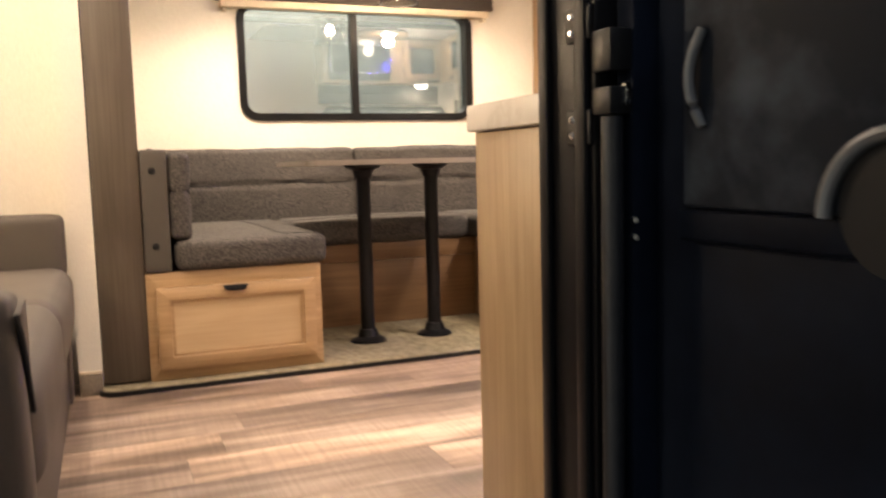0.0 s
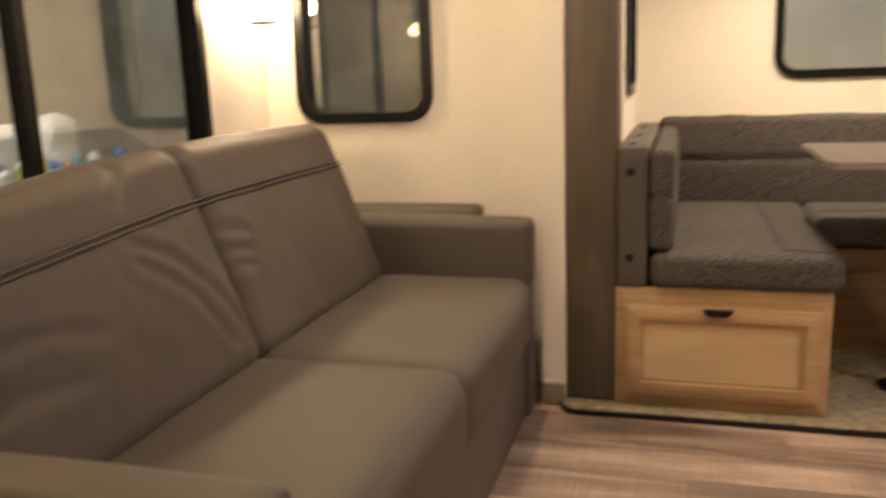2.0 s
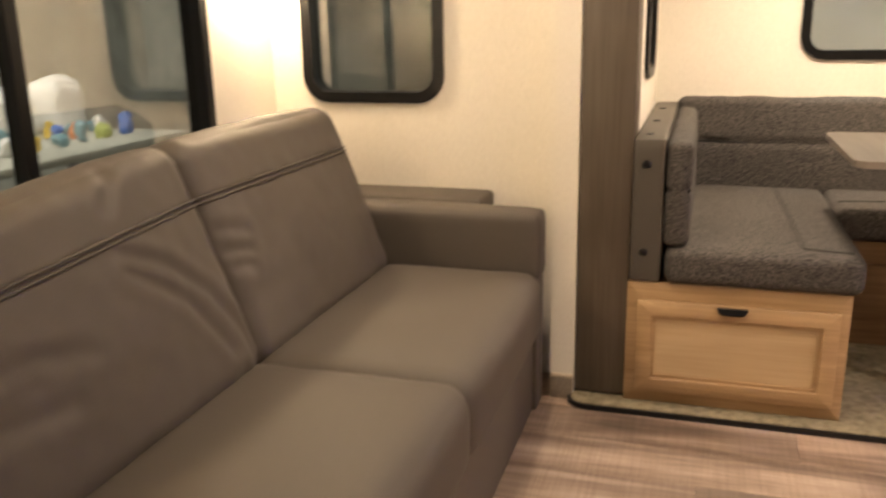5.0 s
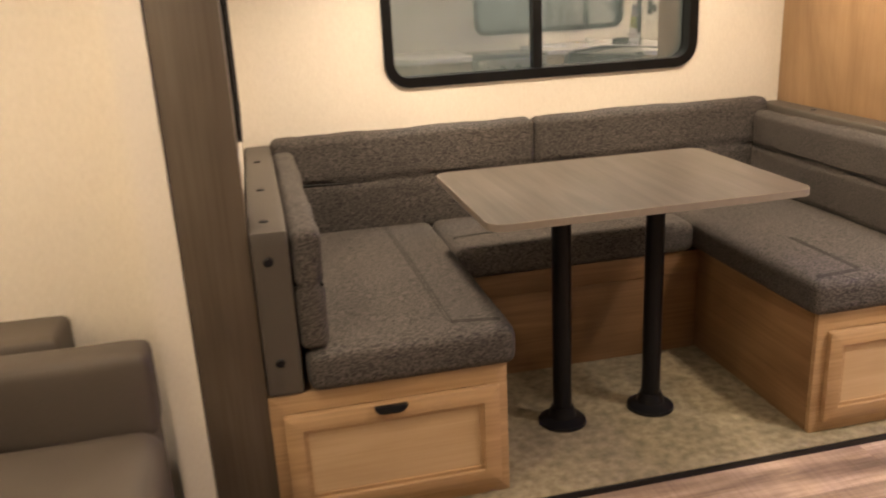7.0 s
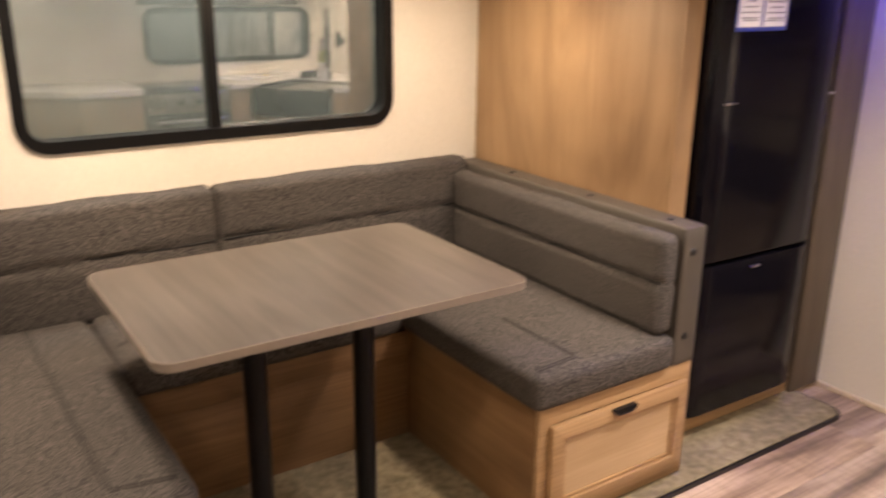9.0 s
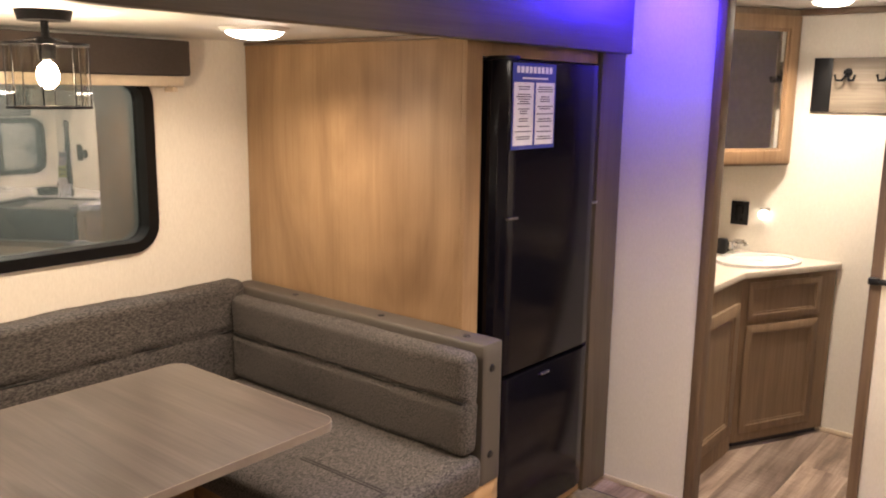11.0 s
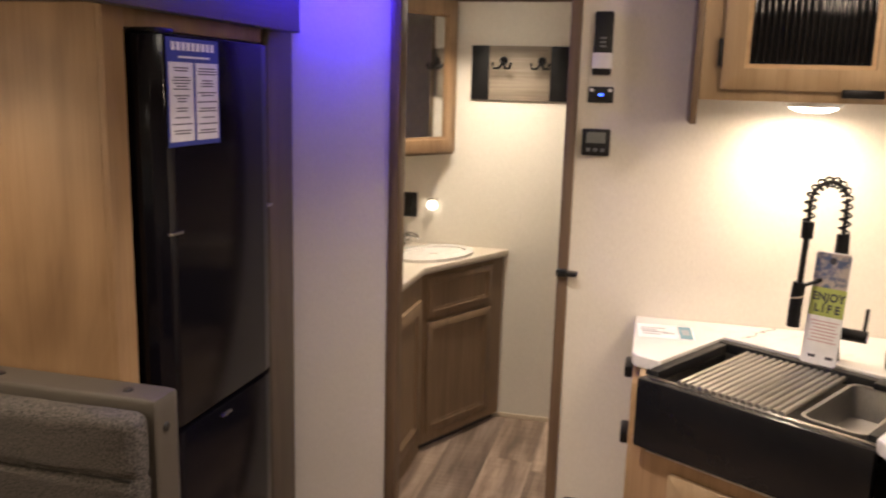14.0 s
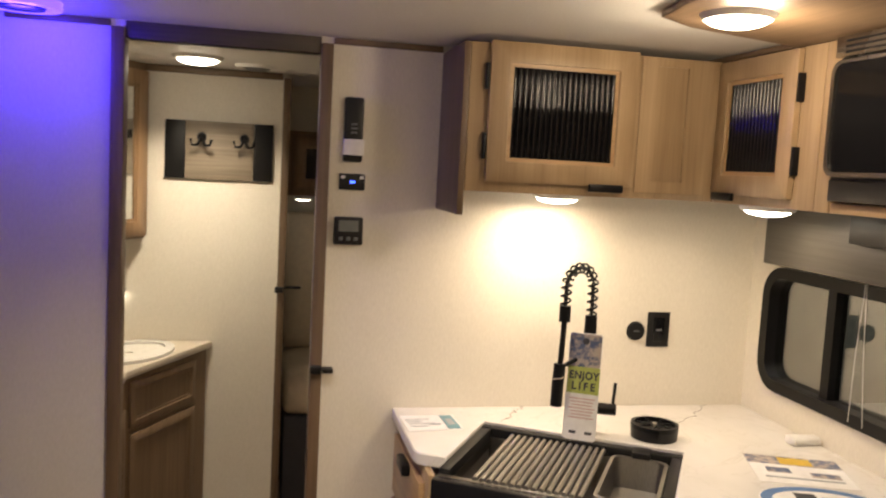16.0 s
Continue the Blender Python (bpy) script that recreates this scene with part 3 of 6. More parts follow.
def sofa():
    s = thing("sofa", (-0.25, -0.03, 0.0), "grey-brown vinyl sofa bed against the rear wall", "sofa")
    part("base", boxes((-1.10, -0.262, -1.766, -0.15, 0.012, 0.33), r=0.012), M["sofa"], s)
    part("back_board", boxes((-1.20, -1.02, -1.78, -0.06, 0.012, 0.78), r=0.02), M["sofa"], s)
    for y0, y1, left, right in ((-1.764, -0.978, 0.0, 0.017), (-0.978, -0.148, 0.017, 0.0)):
        seat = cushion((-0.765, y0 - left, 0.27), (-0.228, y1 + right, 0.482), 0.062, (0.006, 0.0, 0.012), 20, 0.003, 6)
        part("seat_cushion", seat, M["sofa"], s)
        lean = Matrix.Translation((-0.695, 0, 0.452)) @ Matrix.Rotation(radians(-21), 4, "Y")
        back = cushion((-0.205, y0 + 0.002 - left, 0.0), (0.0, y1 - 0.002 + right, 0.565), 0.066, (0.024, 0, 0.01), 110, 0.004, 7)
        if y0 < -1.5:
            creases(back, y0, y1, [[(0.00, 0.270), (0.12, 0.300), (0.26, 0.292), (0.40, 0.250)], [(0.00, 0.190), (0.14, 0.212), (0.30, 0.185)]], 0.0024, 0.016)
            creases(back, y0, y1, [[(0.965, 0.02), (0.935, 0.13), (0.86, 0.235), (0.74, 0.325), (0.60, 0.385)], [(0.86, 0.10), (0.76, 0.24), (0.60, 0.345)], [(0.62, 0.47), (0.70, 0.54)]], 0.0048, 0.014)
        else:
            creases(back, y0, y1, [[(0.03, 0.340), (0.12, 0.318)], [(0.03, 0.290), (0.11, 0.272)], [(0.04, 0.245), (0.09, 0.235)]], 0.004, 0.014)
        seam = 0.413
        sag = 0.045 if y0 < -1.5 else 0.0
        def droop(y):
            return sag * max(0.0, (-0.99 - y) / 0.77) ** 1.2
        for v in back.verts:
            if v.co.x > -0.06:
                v.co.x -= 0.004 * math.exp(-(((v.co.z - seam) / 0.007) ** 2))
        for v in back.verts:
            v.co.z -= droop(v.co.y) * v.co.z / seam
        b = part("back_cushion", moved(back, lean), M["sofa"], s)
        y0, y1 = y0 - left, y1 + right
        def pipe_x(k):
            u = -1 + 2 * (0.01 + (y1 - y0 - 0.02) * k / 32) / (y1 - y0)
            edge = max(0.0, abs(u) * (y1 - y0) / 2 - ((y1 - y0) / 2 - 0.066))
            return 0.021 * (1 - u * u) - (0.066 - math.sqrt(max(0.0, 0.066 ** 2 - edge ** 2))) + 0.0012
        for dz in (-0.006, 0.006):
            line = [lean @ Vector((pipe_x(k), y0 + 0.01 + (y1 - y0 - 0.02) * k / 32, seam + dz - droop(y0 + 0.01 + (y1 - y0 - 0.02) * k / 32))) for k in range(33)]
            part("piping", tube(bmesh.new(), line, 0.0036, 6), M["sofa"], b)
    for y0, y1, name in ((-1.882, -1.766, "near"), (-0.148, -0.030, "far")):
        low, tall, front = (0.430, 0.650, -0.247) if name == "far" else (0.012, 0.618, -0.240)
        a = part("armrest", cushion((-1.10, y0, low), (front, y1, tall), 0.026, (0.004, 0.004, 0.008), 12, 0.002, 7), M["sofa"], s)
        if name == "far":
            part("arm_base", boxes((-1.09, -0.250, y0, y1 - 0.020, 0.012, 0.45), r=0.012), M["sofa"], a)
        y = y0 - 0.001 if name == "near" else y1
        top = [(-1.05 + 0.775 * k / 12, y, 0.628 if name == "far" else 0.588) for k in range(13)]
        part("stitching", tube(bmesh.new(), top, 0.0022, 5), M["seam"], a)
        if name == "near":
            flap = prism(bmesh.new(), [(y0 + 0.012, 0.590), (y1 - 0.012, 0.600), (y1 - 0.006, 0.425), (y1 - 0.022, 0.440), (y0 + 0.022, 0.560)], -0.244, -0.2335, SIDEWAYS, r=0.002)
            part("flap", flap, M["sofa"], a)
            fold = [(-0.239, y0 + 0.004, 0.590), (-0.235, y0 + 0.016, 0.562), (-0.234, y0 + 0.045, 0.515), (-0.234, y1 - 0.010, 0.428)]
            part("piping", tube(bmesh.new(), fold, 0.0040, 6), M["seam"], a, "dark fold under the flap")


def ledge():
    solo("side_ledge", cushion((-1.20, 0.0, 0.0), (-0.462, 0.182, 0.656), 0.022, (0, 0, 0.004), 9, 0.001), M["sofa"], "grey-brown padded ledge between sofa and wall", "ledge")


# ---- panelled fronts ----
def shaker(parent, name, m, w, h, mats, rail=0.055, thick=0.020, label="", panel=None):
    """A framed front: outline w by h in x, y of m, facing +z. mats: along x, along y, and the panel."""
    f = ring(bmesh.new(), [(0, 0), (w, 0), (w, h), (0, h)], [(rail, rail), (w - rail, rail), (w - rail, h - rail), (rail, h - rail)], 0.0, thick, m)
    bmesh.ops.bevel(f, geom=f.edges[:], offset=0.0025, segments=1, affect="EDGES")
    d = part(name, f, mats[1], parent, label)
    lip = ring(bmesh.new(), [(rail - 0.002, rail - 0.002), (w - rail + 0.002, rail - 0.002), (w - rail + 0.002, h - rail + 0.002), (rail - 0.002, h - rail + 0.002)],
               [(rail + 0.010, rail + 0.010), (w - rail - 0.010, rail + 0.010), (w - rail - 0.010, h - rail - 0.010), (rail + 0.010, h - rail - 0.010)], 0.002, thick * 0.62, m)
    part("moulding", lip, mats[0], d)
    p = prism(bmesh.new(), [(rail - 0.004, rail - 0.004), (w - rail + 0.004, rail - 0.004), (w - rail + 0.004, h - rail + 0.004), (rail - 0.004, h - rail + 0.004)], 0.001, thick * 0.35, m)
    part("panel", p, panel or mats[2], d, smooth=False)
    return d


def pull(parent, m, w=0.085):
    """A black cup pull that droops from a bar, centred on m, facing +z."""
    bm = bmesh.new()
    n = 14
    rows = []
    for k in range(n + 1):
        u = -1 + 2 * k / n
        drop = 0.017 * (1 - abs(u) ** 6)
        rows.append([bm.verts.new(m @ Vector((u * w / 2, y, z))) for y, z in ((0.004, 0.0), (0.004, 0.016), (-drop * 0.6, 0.020), (-drop, 0.017), (-drop, 0.0))])
    for a, c in zip(rows, rows[1:]):
        for i in range(5):
            bm.faces.new((a[i], a[(i + 1) % 5], c[(i + 1) % 5], c[i]))
    bm.faces.new(rows[0])
    bm.faces.new(rows[-1][::-1])
    bmesh.ops.recalc_face_normals(bm, faces=bm.faces[:])
    return part("handle", bm, M["black_metal"], parent, "black metal cup pull")


def facing_y(x, y, z, turn=0):
    """Outline x, y lies along -x... of a front that looks towards -y: x right, y up."""
    return Matrix.Translation((x, y, z)) @ Matrix.Rotation(radians(turn), 4, "Z") @ Matrix(((1, 0, 0, 0), (0, 0, -1, 0), (0, 1, 0, 0), (0, 0, 0, 1)))


def bench(x0, x1, inner, label):
    """A dinette bench with one wide drawer front."""
    b = thing("dinette_bench", ((x0 + x1) / 2, 0.55, 0.022), label, "bench", "dinette benches")
    side = (x1 - 0.018, x1) if inner > 0 else (x0, x0 + 0.018)
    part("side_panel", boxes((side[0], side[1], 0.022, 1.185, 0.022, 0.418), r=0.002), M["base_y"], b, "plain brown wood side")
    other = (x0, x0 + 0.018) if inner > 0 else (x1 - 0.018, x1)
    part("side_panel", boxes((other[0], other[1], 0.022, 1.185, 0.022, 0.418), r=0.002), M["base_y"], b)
    f = ring(bmesh.new(), [(0, 0), (x1 - x0, 0), (x1 - x0, 0.396), (0, 0.396)], [(0.05, 0.06), (x1 - x0 - 0.05, 0.06), (x1 - x0 - 0.05, 0.34), (0.05, 0.34)], 0.0, 0.02, facing_y(x0, 0.022, 0.022))
    bmesh.ops.bevel(f, geom=f.edges[:], offset=0.002, segments=1, affect="EDGES")
    part("front_frame", f, M["maple_x"], b)
    part("top_board", boxes((x0 + 0.02, x1 - 0.02, 0.024, 1.18, 0.400, 0.415)), M["base_y"], b, smooth=False)
    d = shaker(b, "drawer_front", facing_y(x0 + 0.034, 0.001, 0.064), x1 - x0 - 0.062, 0.300, (M["maple_x"], M["maple_x"], M["maple_panel"]), 0.047, 0.022)
    pull(d, facing_y((x0 + x1) / 2 - 0.008, -0.019, 0.357), 0.088)


def seat_cushion(lo, hi, label, seams, wide=0.0):
    c = thing("seat_cushion", ((lo[0] + hi[0]) / 2, (lo[1] + hi[1]) / 2, lo[2]), label, "cushion", "dinette cushions")
    body = part("padding", cushion(lo, hi, 0.032, (0.004, 0.004, 0.010), 15, 0.0012, 8), M["tweed"], c)
    for line in seams:
        for off in (0.0, 0.011):
            pts = []
            for k in range(33):
                p = Vector(line[0]).lerp(Vector(line[1]), k / 32) + Vector((off * line[2][0], off * line[2][1], 0))
                u, v = [(2 * p[i] - lo[i] - hi[i]) / (hi[i] - lo[i]) for i in (0, 1)]
                p.z = hi[2] + 0.010 * (1 - u * u) * (1 - v * v) - 0.0008
                pts.append(p)
            part("seam", tube(bmesh.new(), pts, 0.0032, 6), M["seam_soft"], body)


def back_cushion(lo, hi, label, axis):
    """A backrest of two padded bands with a seam between."""
    c = thing("back_cushion", ((lo[0] + hi[0]) / 2, (lo[1] + hi[1]) / 2, lo[2]), label, "cushion", "dinette backrests")
    split = lo[2] + 0.54 * (hi[2] - lo[2])
    bm = cushion(lo, hi, 0.026, (0.006, 0.006, 0.004), 40, 0.006, 6)
    mx, my = (lo[0] + hi[0]) / 2, (lo[1] + hi[1]) / 2
    for v in bm.verts:
        dent = 0.015 * math.exp(-(((v.co.z - split) / 0.008) ** 2))
        if axis == "x":
            v.co.y += dent if v.co.y < my else 0
        else:
            v.co.x += math.copysign(dent, mx - v.co.x)
    body = part("padding", bm, M["tweed"], c)
    n = 20
    for side in ((-1, 1) if axis == "y" else (-1,)):
        if axis == "x":
            pts = [(lo[0] + 0.01 + (hi[0] - lo[0] - 0.02) * k / n, lo[1] + 0.005, split + 0.002 * math.sin(k)) for k in range(n + 1)]
        else:
            x = hi[0] - 0.007 if side > 0 else lo[0] + 0.007
            pts = [(x, lo[1] + 0.01 + (hi[1] - lo[1] - 0.02) * k / n, split + 0.002 * math.sin(k)) for k in range(n + 1)]
        part("seam", tube(bmesh.new(), pts, 0.0042, 6), M["seam"], body)
    return c


def backrest_panel(x0, x1, y0, y1, z0, z1, label):
    p = thing("backrest_panel", ((x0 + x1) / 2, (y0 + y1) / 2, z0), label, "panel", "dinette end panels")
    part("padding", cushion((x0, y0, z0), (x1, y1, z1), 0.010, (0.001, 0.001, 0.001), 9), M["vinyl_dark"], p)
    mid = (x0 + x1) / 2 - 0.006
    spots = [((mid, y0 + 0.001, z), (0, -1, 0)) for z in (0.515, 0.785)] + [((mid, y, z1 - 0.001), (0, 0, 1)) for y in (0.09, 0.44, 0.86)]
    for at, way in spots:
        part("button", cyl(bmesh.new(), at, way, 0.006, 0.014, 0.009, 16), M["black"], p)


def dinette():
    bench(0.004, 0.644, 1, "maple dinette bench with one wide drawer")
    bench(1.611, 2.228, -1, "maple dinette bench beside the refrigerator cabinet")
    b = thing("dinette_back_bench", (1.13, 0.95, 0.022), "low brown wood bench base under the window", "bench")
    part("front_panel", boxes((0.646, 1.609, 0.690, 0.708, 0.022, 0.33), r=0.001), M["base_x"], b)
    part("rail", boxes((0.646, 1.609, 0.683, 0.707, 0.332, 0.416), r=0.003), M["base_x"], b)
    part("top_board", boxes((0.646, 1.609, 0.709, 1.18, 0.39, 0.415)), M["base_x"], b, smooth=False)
    z0, z1 = 0.419, 0.532
    seat_cushion((0.112, -0.022, z0), (0.672, 1.085, z1), "grey tweed seat cushion with a stitched front band", [((0.50, 0.075, z1 + 0.004), (0.485, 1.05, z1 + 0.004), (1, 0)), ((0.505, 0.07, z1 + 0.004), (0.64, 0.05, z1 + 0.002), (0, -1))])
    seat_cushion((1.578, -0.022, z0), (2.125, 1.085, z1), "grey tweed seat cushion on the bench by the refrigerator", [((1.755, 0.045, z1 + 0.004), (1.745, 0.36, z1 + 0.004), (1, 0)), ((1.61, 0.03, z1 + 0.002), (1.755, 0.04, z1 + 0.004), (0, -1))])
    seat_cushion((0.676, 0.655, z0), (1.574, 1.085, z1), "grey tweed seat cushion on the bench under the window", [((0.70, 0.80, z1 + 0.004), (1.55, 0.80, z1 + 0.004), (0, 1))])
    back_cushion((0.10, 1.085, 0.50), (1.112, 1.184, 0.885), "long grey tweed backrest under the window", "x")
    back_cushion((1.118, 1.085, 0.50), (2.13, 1.184, 0.885), "long grey tweed backrest beside the oak panel", "x")
    back_cushion((0.098, 0.0, 0.535), (0.178, 1.08, 0.850), "grey tweed backrest at the sofa end", "y")
    back_cushion((2.048, 0.0, 0.535), (2.126, 1.08, 0.842), "grey tweed backrest at the refrigerator end", "y")
    backrest_panel(0.006, 0.100, -0.006, 1.18, 0.420, 0.862, "grey vinyl end panel with black buttons")
    backrest_panel(2.128, 2.226, -0.006, 1.18, 0.420, 0.862, "grey vinyl end panel beside the oak cabinet")


def dining_table():
    t = thing("dinette_table", (1.085, 0.33, 0.022), "grey wood-print dinette table on two black posts", "table")
    part("tabletop", prism(bmesh.new(), rounded(0.612, 1.562, 0.003, 0.660, 0.045), 0.7905, 0.8085), M["table"], t)
    out, inn = rounded(0.610, 1.564, 0.001, 0.662, 0.047), rounded(0.6125, 1.5615, 0.0035, 0.6595, 0.0445)
    part("edge_band", ring(bmesh.new(), out, inn, 0.7895, 0.8095, Matrix.Identity(4)), M["edge"], t, "pale worn edge band")
    for x in (0.922, 1.234):
        bm = cyl(bmesh.new(), (x, 0.312, 0.035), (0, 0, 1), 0.74, 0.030, 0.030, 28)
        leg = part("leg", bm, M["black_metal"], t)
        for z, up in ((0.022, 1), (0.790, -1)):
            f = cyl(bmesh.new(), (x, 0.312, z), (0, 0, up), 0.010, 0.078, 0.076, 28)
            cyl(f, (x, 0.312, z + 0.010 * up), (0, 0, up), 0.014, 0.074, 0.046, 28)
            cyl(f, (x, 0.312, z + 0.024 * up), (0, 0, up), 0.032, 0.046, 0.036, 28)
            part("flange", f, M["black_metal"], leg)


# ---- refrigerator and its cabinet ----
def refrigerator():
    c = thing("refrigerator_cabinet", (2.7, 0.65, 0.022), "tall oak-print cabinet around the refrigerator", "cabinet")
    part("side_panel", boxes((PANEL_X, PANEL_X + 0.02, 0.175, 1.188, 0.022, 1.735), r=0.001), M["oak_z"], c)
    part("stile", boxes((PANEL_X + 0.001, 2.315, 0.158, 0.176, 0.022, 1.735), r=0.002), M["oak_z"], c)
    part("stile", boxes((3.02, 3.198, 0.140, 0.158, 0.022, 1.735), r=0.002), M["dark_z"], c, "dark brown wood filler strip")
    part("top_rail", boxes((2.316, 3.019, 0.160, 0.178, 1.688, 1.735), r=0.002), M["oak_z"], c)
    part("kick_board", boxes((2.316, 3.019, 0.160, 0.178, 0.022, 0.115), r=0.002), M["maple_x"], c)
    part("cornice", boxes((PANEL_X - 0.006, PANEL_X + 0.014, 0.150, 1.187, 1.736, 1.748), r=0.002), M["trim_y"], c)
    f = thing("refrigerator", (2.64, 0.15, 0.116), "tall glossy black refrigerator with a lower freezer door", "refrigerator")
    part("body", boxes((2.325, 3.005, 0.182, 0.80, 0.116, 1.684), r=0.004), M["black"], f)
    out = [(2.328, 0.180), (2.328, 0.135), (2.338, 0.112), (2.366, 0.090), (2.395, 0.086), (2.845, 0.076), (2.885, 0.082), (2.955, 0.118), (2.968, 0.135), (2.968, 0.180)]
    for z0, z1, name in ((0.685, 1.676, "upper_door"), (0.128, 0.668, "freezer_door")):
        d = part(name, prism(bmesh.new(), out, z0, z1, r=0.003), M["fridge_gloss"], f)
        z = 1.19 if name == "upper_door" else 0.628
        marks = ((2.388, 1.195, 0.080), (2.915, 1.195, 0.092)) if name == "upper_door" else ((2.60, 0.640, 0.074),)
        for x, z, y in marks:
            part("handle", boxes((x - 0.026, x + 0.026, y, y + 0.012, z - 0.004, z + 0.004), r=0.002), M["steel"], d, "small bright metal grip")
    part("door_gap", boxes((2.34, 2.96, 0.125, 0.18, 0.669, 0.684)), M["black"], f, smooth=False)
    part("hinge_cap", boxes((2.35, 2.43, 0.10, 0.17, 1.678, 1.690), r=0.003), M["black"], f)
    s = thing("instruction_sheet", (2.487, 0.083, 1.408), "blue and white printed sheet on the refrigerator door", "sign")
    y = 0.0825
    tilt = -0.010 / 0.45
    def flat(x0, x1, z0, z1, lift):
        bm = boxes((x0, x1, -0.0004, 0.0, z0, z1))
        for v in bm.verts:
            v.co.y += 0.0858 + tilt * (v.co.x - 2.395) - lift
        return bm
    part("sheet", flat(2.369, 2.606, 1.408, 1.670, 0.0006), M["blue_ink"], s, smooth=False)
    for x0, x1 in ((2.377, 2.482), (2.494, 2.598)):
        part("column", flat(x0, x1, 1.420, 1.612, 0.0012), M["paper"], s, smooth=False)
        rng = random.Random(int(x0 * 1000))
        z = 1.600
        while z > 1.435:
            w = rng.uniform(0.35, 0.9) * (x1 - x0) / 2
            part("text_bar", flat((x0 + x1) / 2 - w, (x0 + x1) / 2 + w, z - 0.003, z, 0.0018), M["ink"], s, smooth=False)
            z -= rng.choice((0.007, 0.007, 0.016))
    for k in range(9):
        part("heading_bar", flat(2.39 + 0.022 * k, 2.406 + 0.022 * k, 1.640, 1.660, 0.0012), M["paper"], s, smooth=False)
    part("text_bar", flat(2.42, 2.56, 1.622, 1.627, 0.0012), M["paper"], s, smooth=False)


# ---- window valances ----
def valance(x0, x1, y, towards, z0, z1, label, deep=0.085):
    v = thing("valance", ((x0 + x1) / 2, y, z0), label, "valance", "window valances")
    ya, yb = sorted((y, y + towards * deep))
    part("box", boxes((x0, x1, ya, yb, z0 + 0.035, z1), r=0.006), M["shade"], v)
    yc, yd = sorted((y, y + towards * (deep - 0.012)))
    part("bottom_strip", boxes((x0 + 0.02, x1 - 0.02, yc, yd, z0, z0 + 0.034), r=0.003), M["cream"], v, "cream bottom strip")
    for x in (x0 + 0.03, x1 - 0.05):
        ye, yf = sorted((y, y + towards * 0.05))
        part("bracket", boxes((x, x + 0.02, ye, yf, z0 - 0.018, z0 - 0.001), r=0.002), M["cream"], v)


# ---- lamps ----
def dome_lamp(x, y, z, r, label, glowing="lamp_glow"):
    l = thing("ceiling_lamp", (x, y, z - 0.035), label, "ceiling light", "ceiling lamps")
    part("rim", cyl(bmesh.new(), (x, y, z), (0, 0, -1), 0.012, r * 1.25, r * 1.12, 36), M["white"], l)
    bm = bmesh.new()
    bmesh.ops.create_uvsphere(bm, u_segments=28, v_segments=14, radius=r)
    for v in bm.verts:
        v.co = Vector((x + v.co.x, y + v.co.y, z - 0.011 + min(0.0, v.co.z) * 0.28))
    part("lens", bm, M[glowing], l, "glowing frosted lens").visible_shadow = False


def pendant():
    x, y = 1.209, 0.589
    p = thing("pendant_lamp_shade", (x, y, 1.53), "black pendant lamp with a seeded glass cage shade", "pendant lamp")
    part("canopy", cyl(bmesh.new(), (x, y, 1.749), (0, 0, -1), 0.022, 0.062, 0.056, 28), M["black_metal"], p)
    part("stem", cyl(bmesh.new(), (x, y, 1.728), (0, 0, -1), 0.05, 0.009, 0.009, 12), M["black_metal"], p)
    part("socket", cyl(bmesh.new(), (x, y, 1.69), (0, 0, -1), 0.05, 0.022, 0.018, 18), M["black_metal"], p)
    g = cyl(bmesh.new(), (x, y, 1.536), (0, 0, 1), 0.135, 0.085, 0.085, 36, caps=False)
    bmesh.ops.solidify(g, geom=g.faces[:], thickness=0.002)
    part("glass_shade", g, M["clear"], p, "clear glass cylinder").visible_shadow = False
    for z in (1.532, 1.674):
        part("cage_ring", ring(bmesh.new(), [(x + 0.093 * math.cos(a), y + 0.093 * math.sin(a)) for a in (2 * math.pi * k / 36 for k in range(36))], [(x + 0.086 * math.cos(a), y + 0.086 * math.sin(a)) for a in (2 * math.pi * k / 36 for k in range(36))], z - 0.003, z + 0.003, Matrix.Identity(4)), M["black_metal"], p)
    for k in range(8):
        a = 2 * math.pi * k / 8 + 0.2
        part("cage_wire", cyl(bmesh.new(), (x + 0.0895 * math.cos(a), y + 0.0895 * math.sin(a), 1.532), (0, 0, 1), 0.142, 0.0018, 0.0018, 6), M["black_metal"], p)
    for k in range(4):
        a = math.pi / 2 * k + 0.2
        part("cage_arm", tube(bmesh.new(), [(x + 0.018 * math.cos(a), y + 0.018 * math.sin(a), 1.69), (x + 0.0895 * math.cos(a), y + 0.0895 * math.sin(a), 1.674)], 0.0022, 6), M["black_metal"], p)
    b = bmesh.new()
    bmesh.ops.create_uvsphere(b, u_segments=16, v_segments=10, radius=0.024, matrix=Matrix.Translation((x, y, 1.605)) @ Matrix.Diagonal((1, 1, 1.35, 1)))
    part("bulb", b, M["bulb_glow"], p, "warm glowing bulb").visible_shadow = False


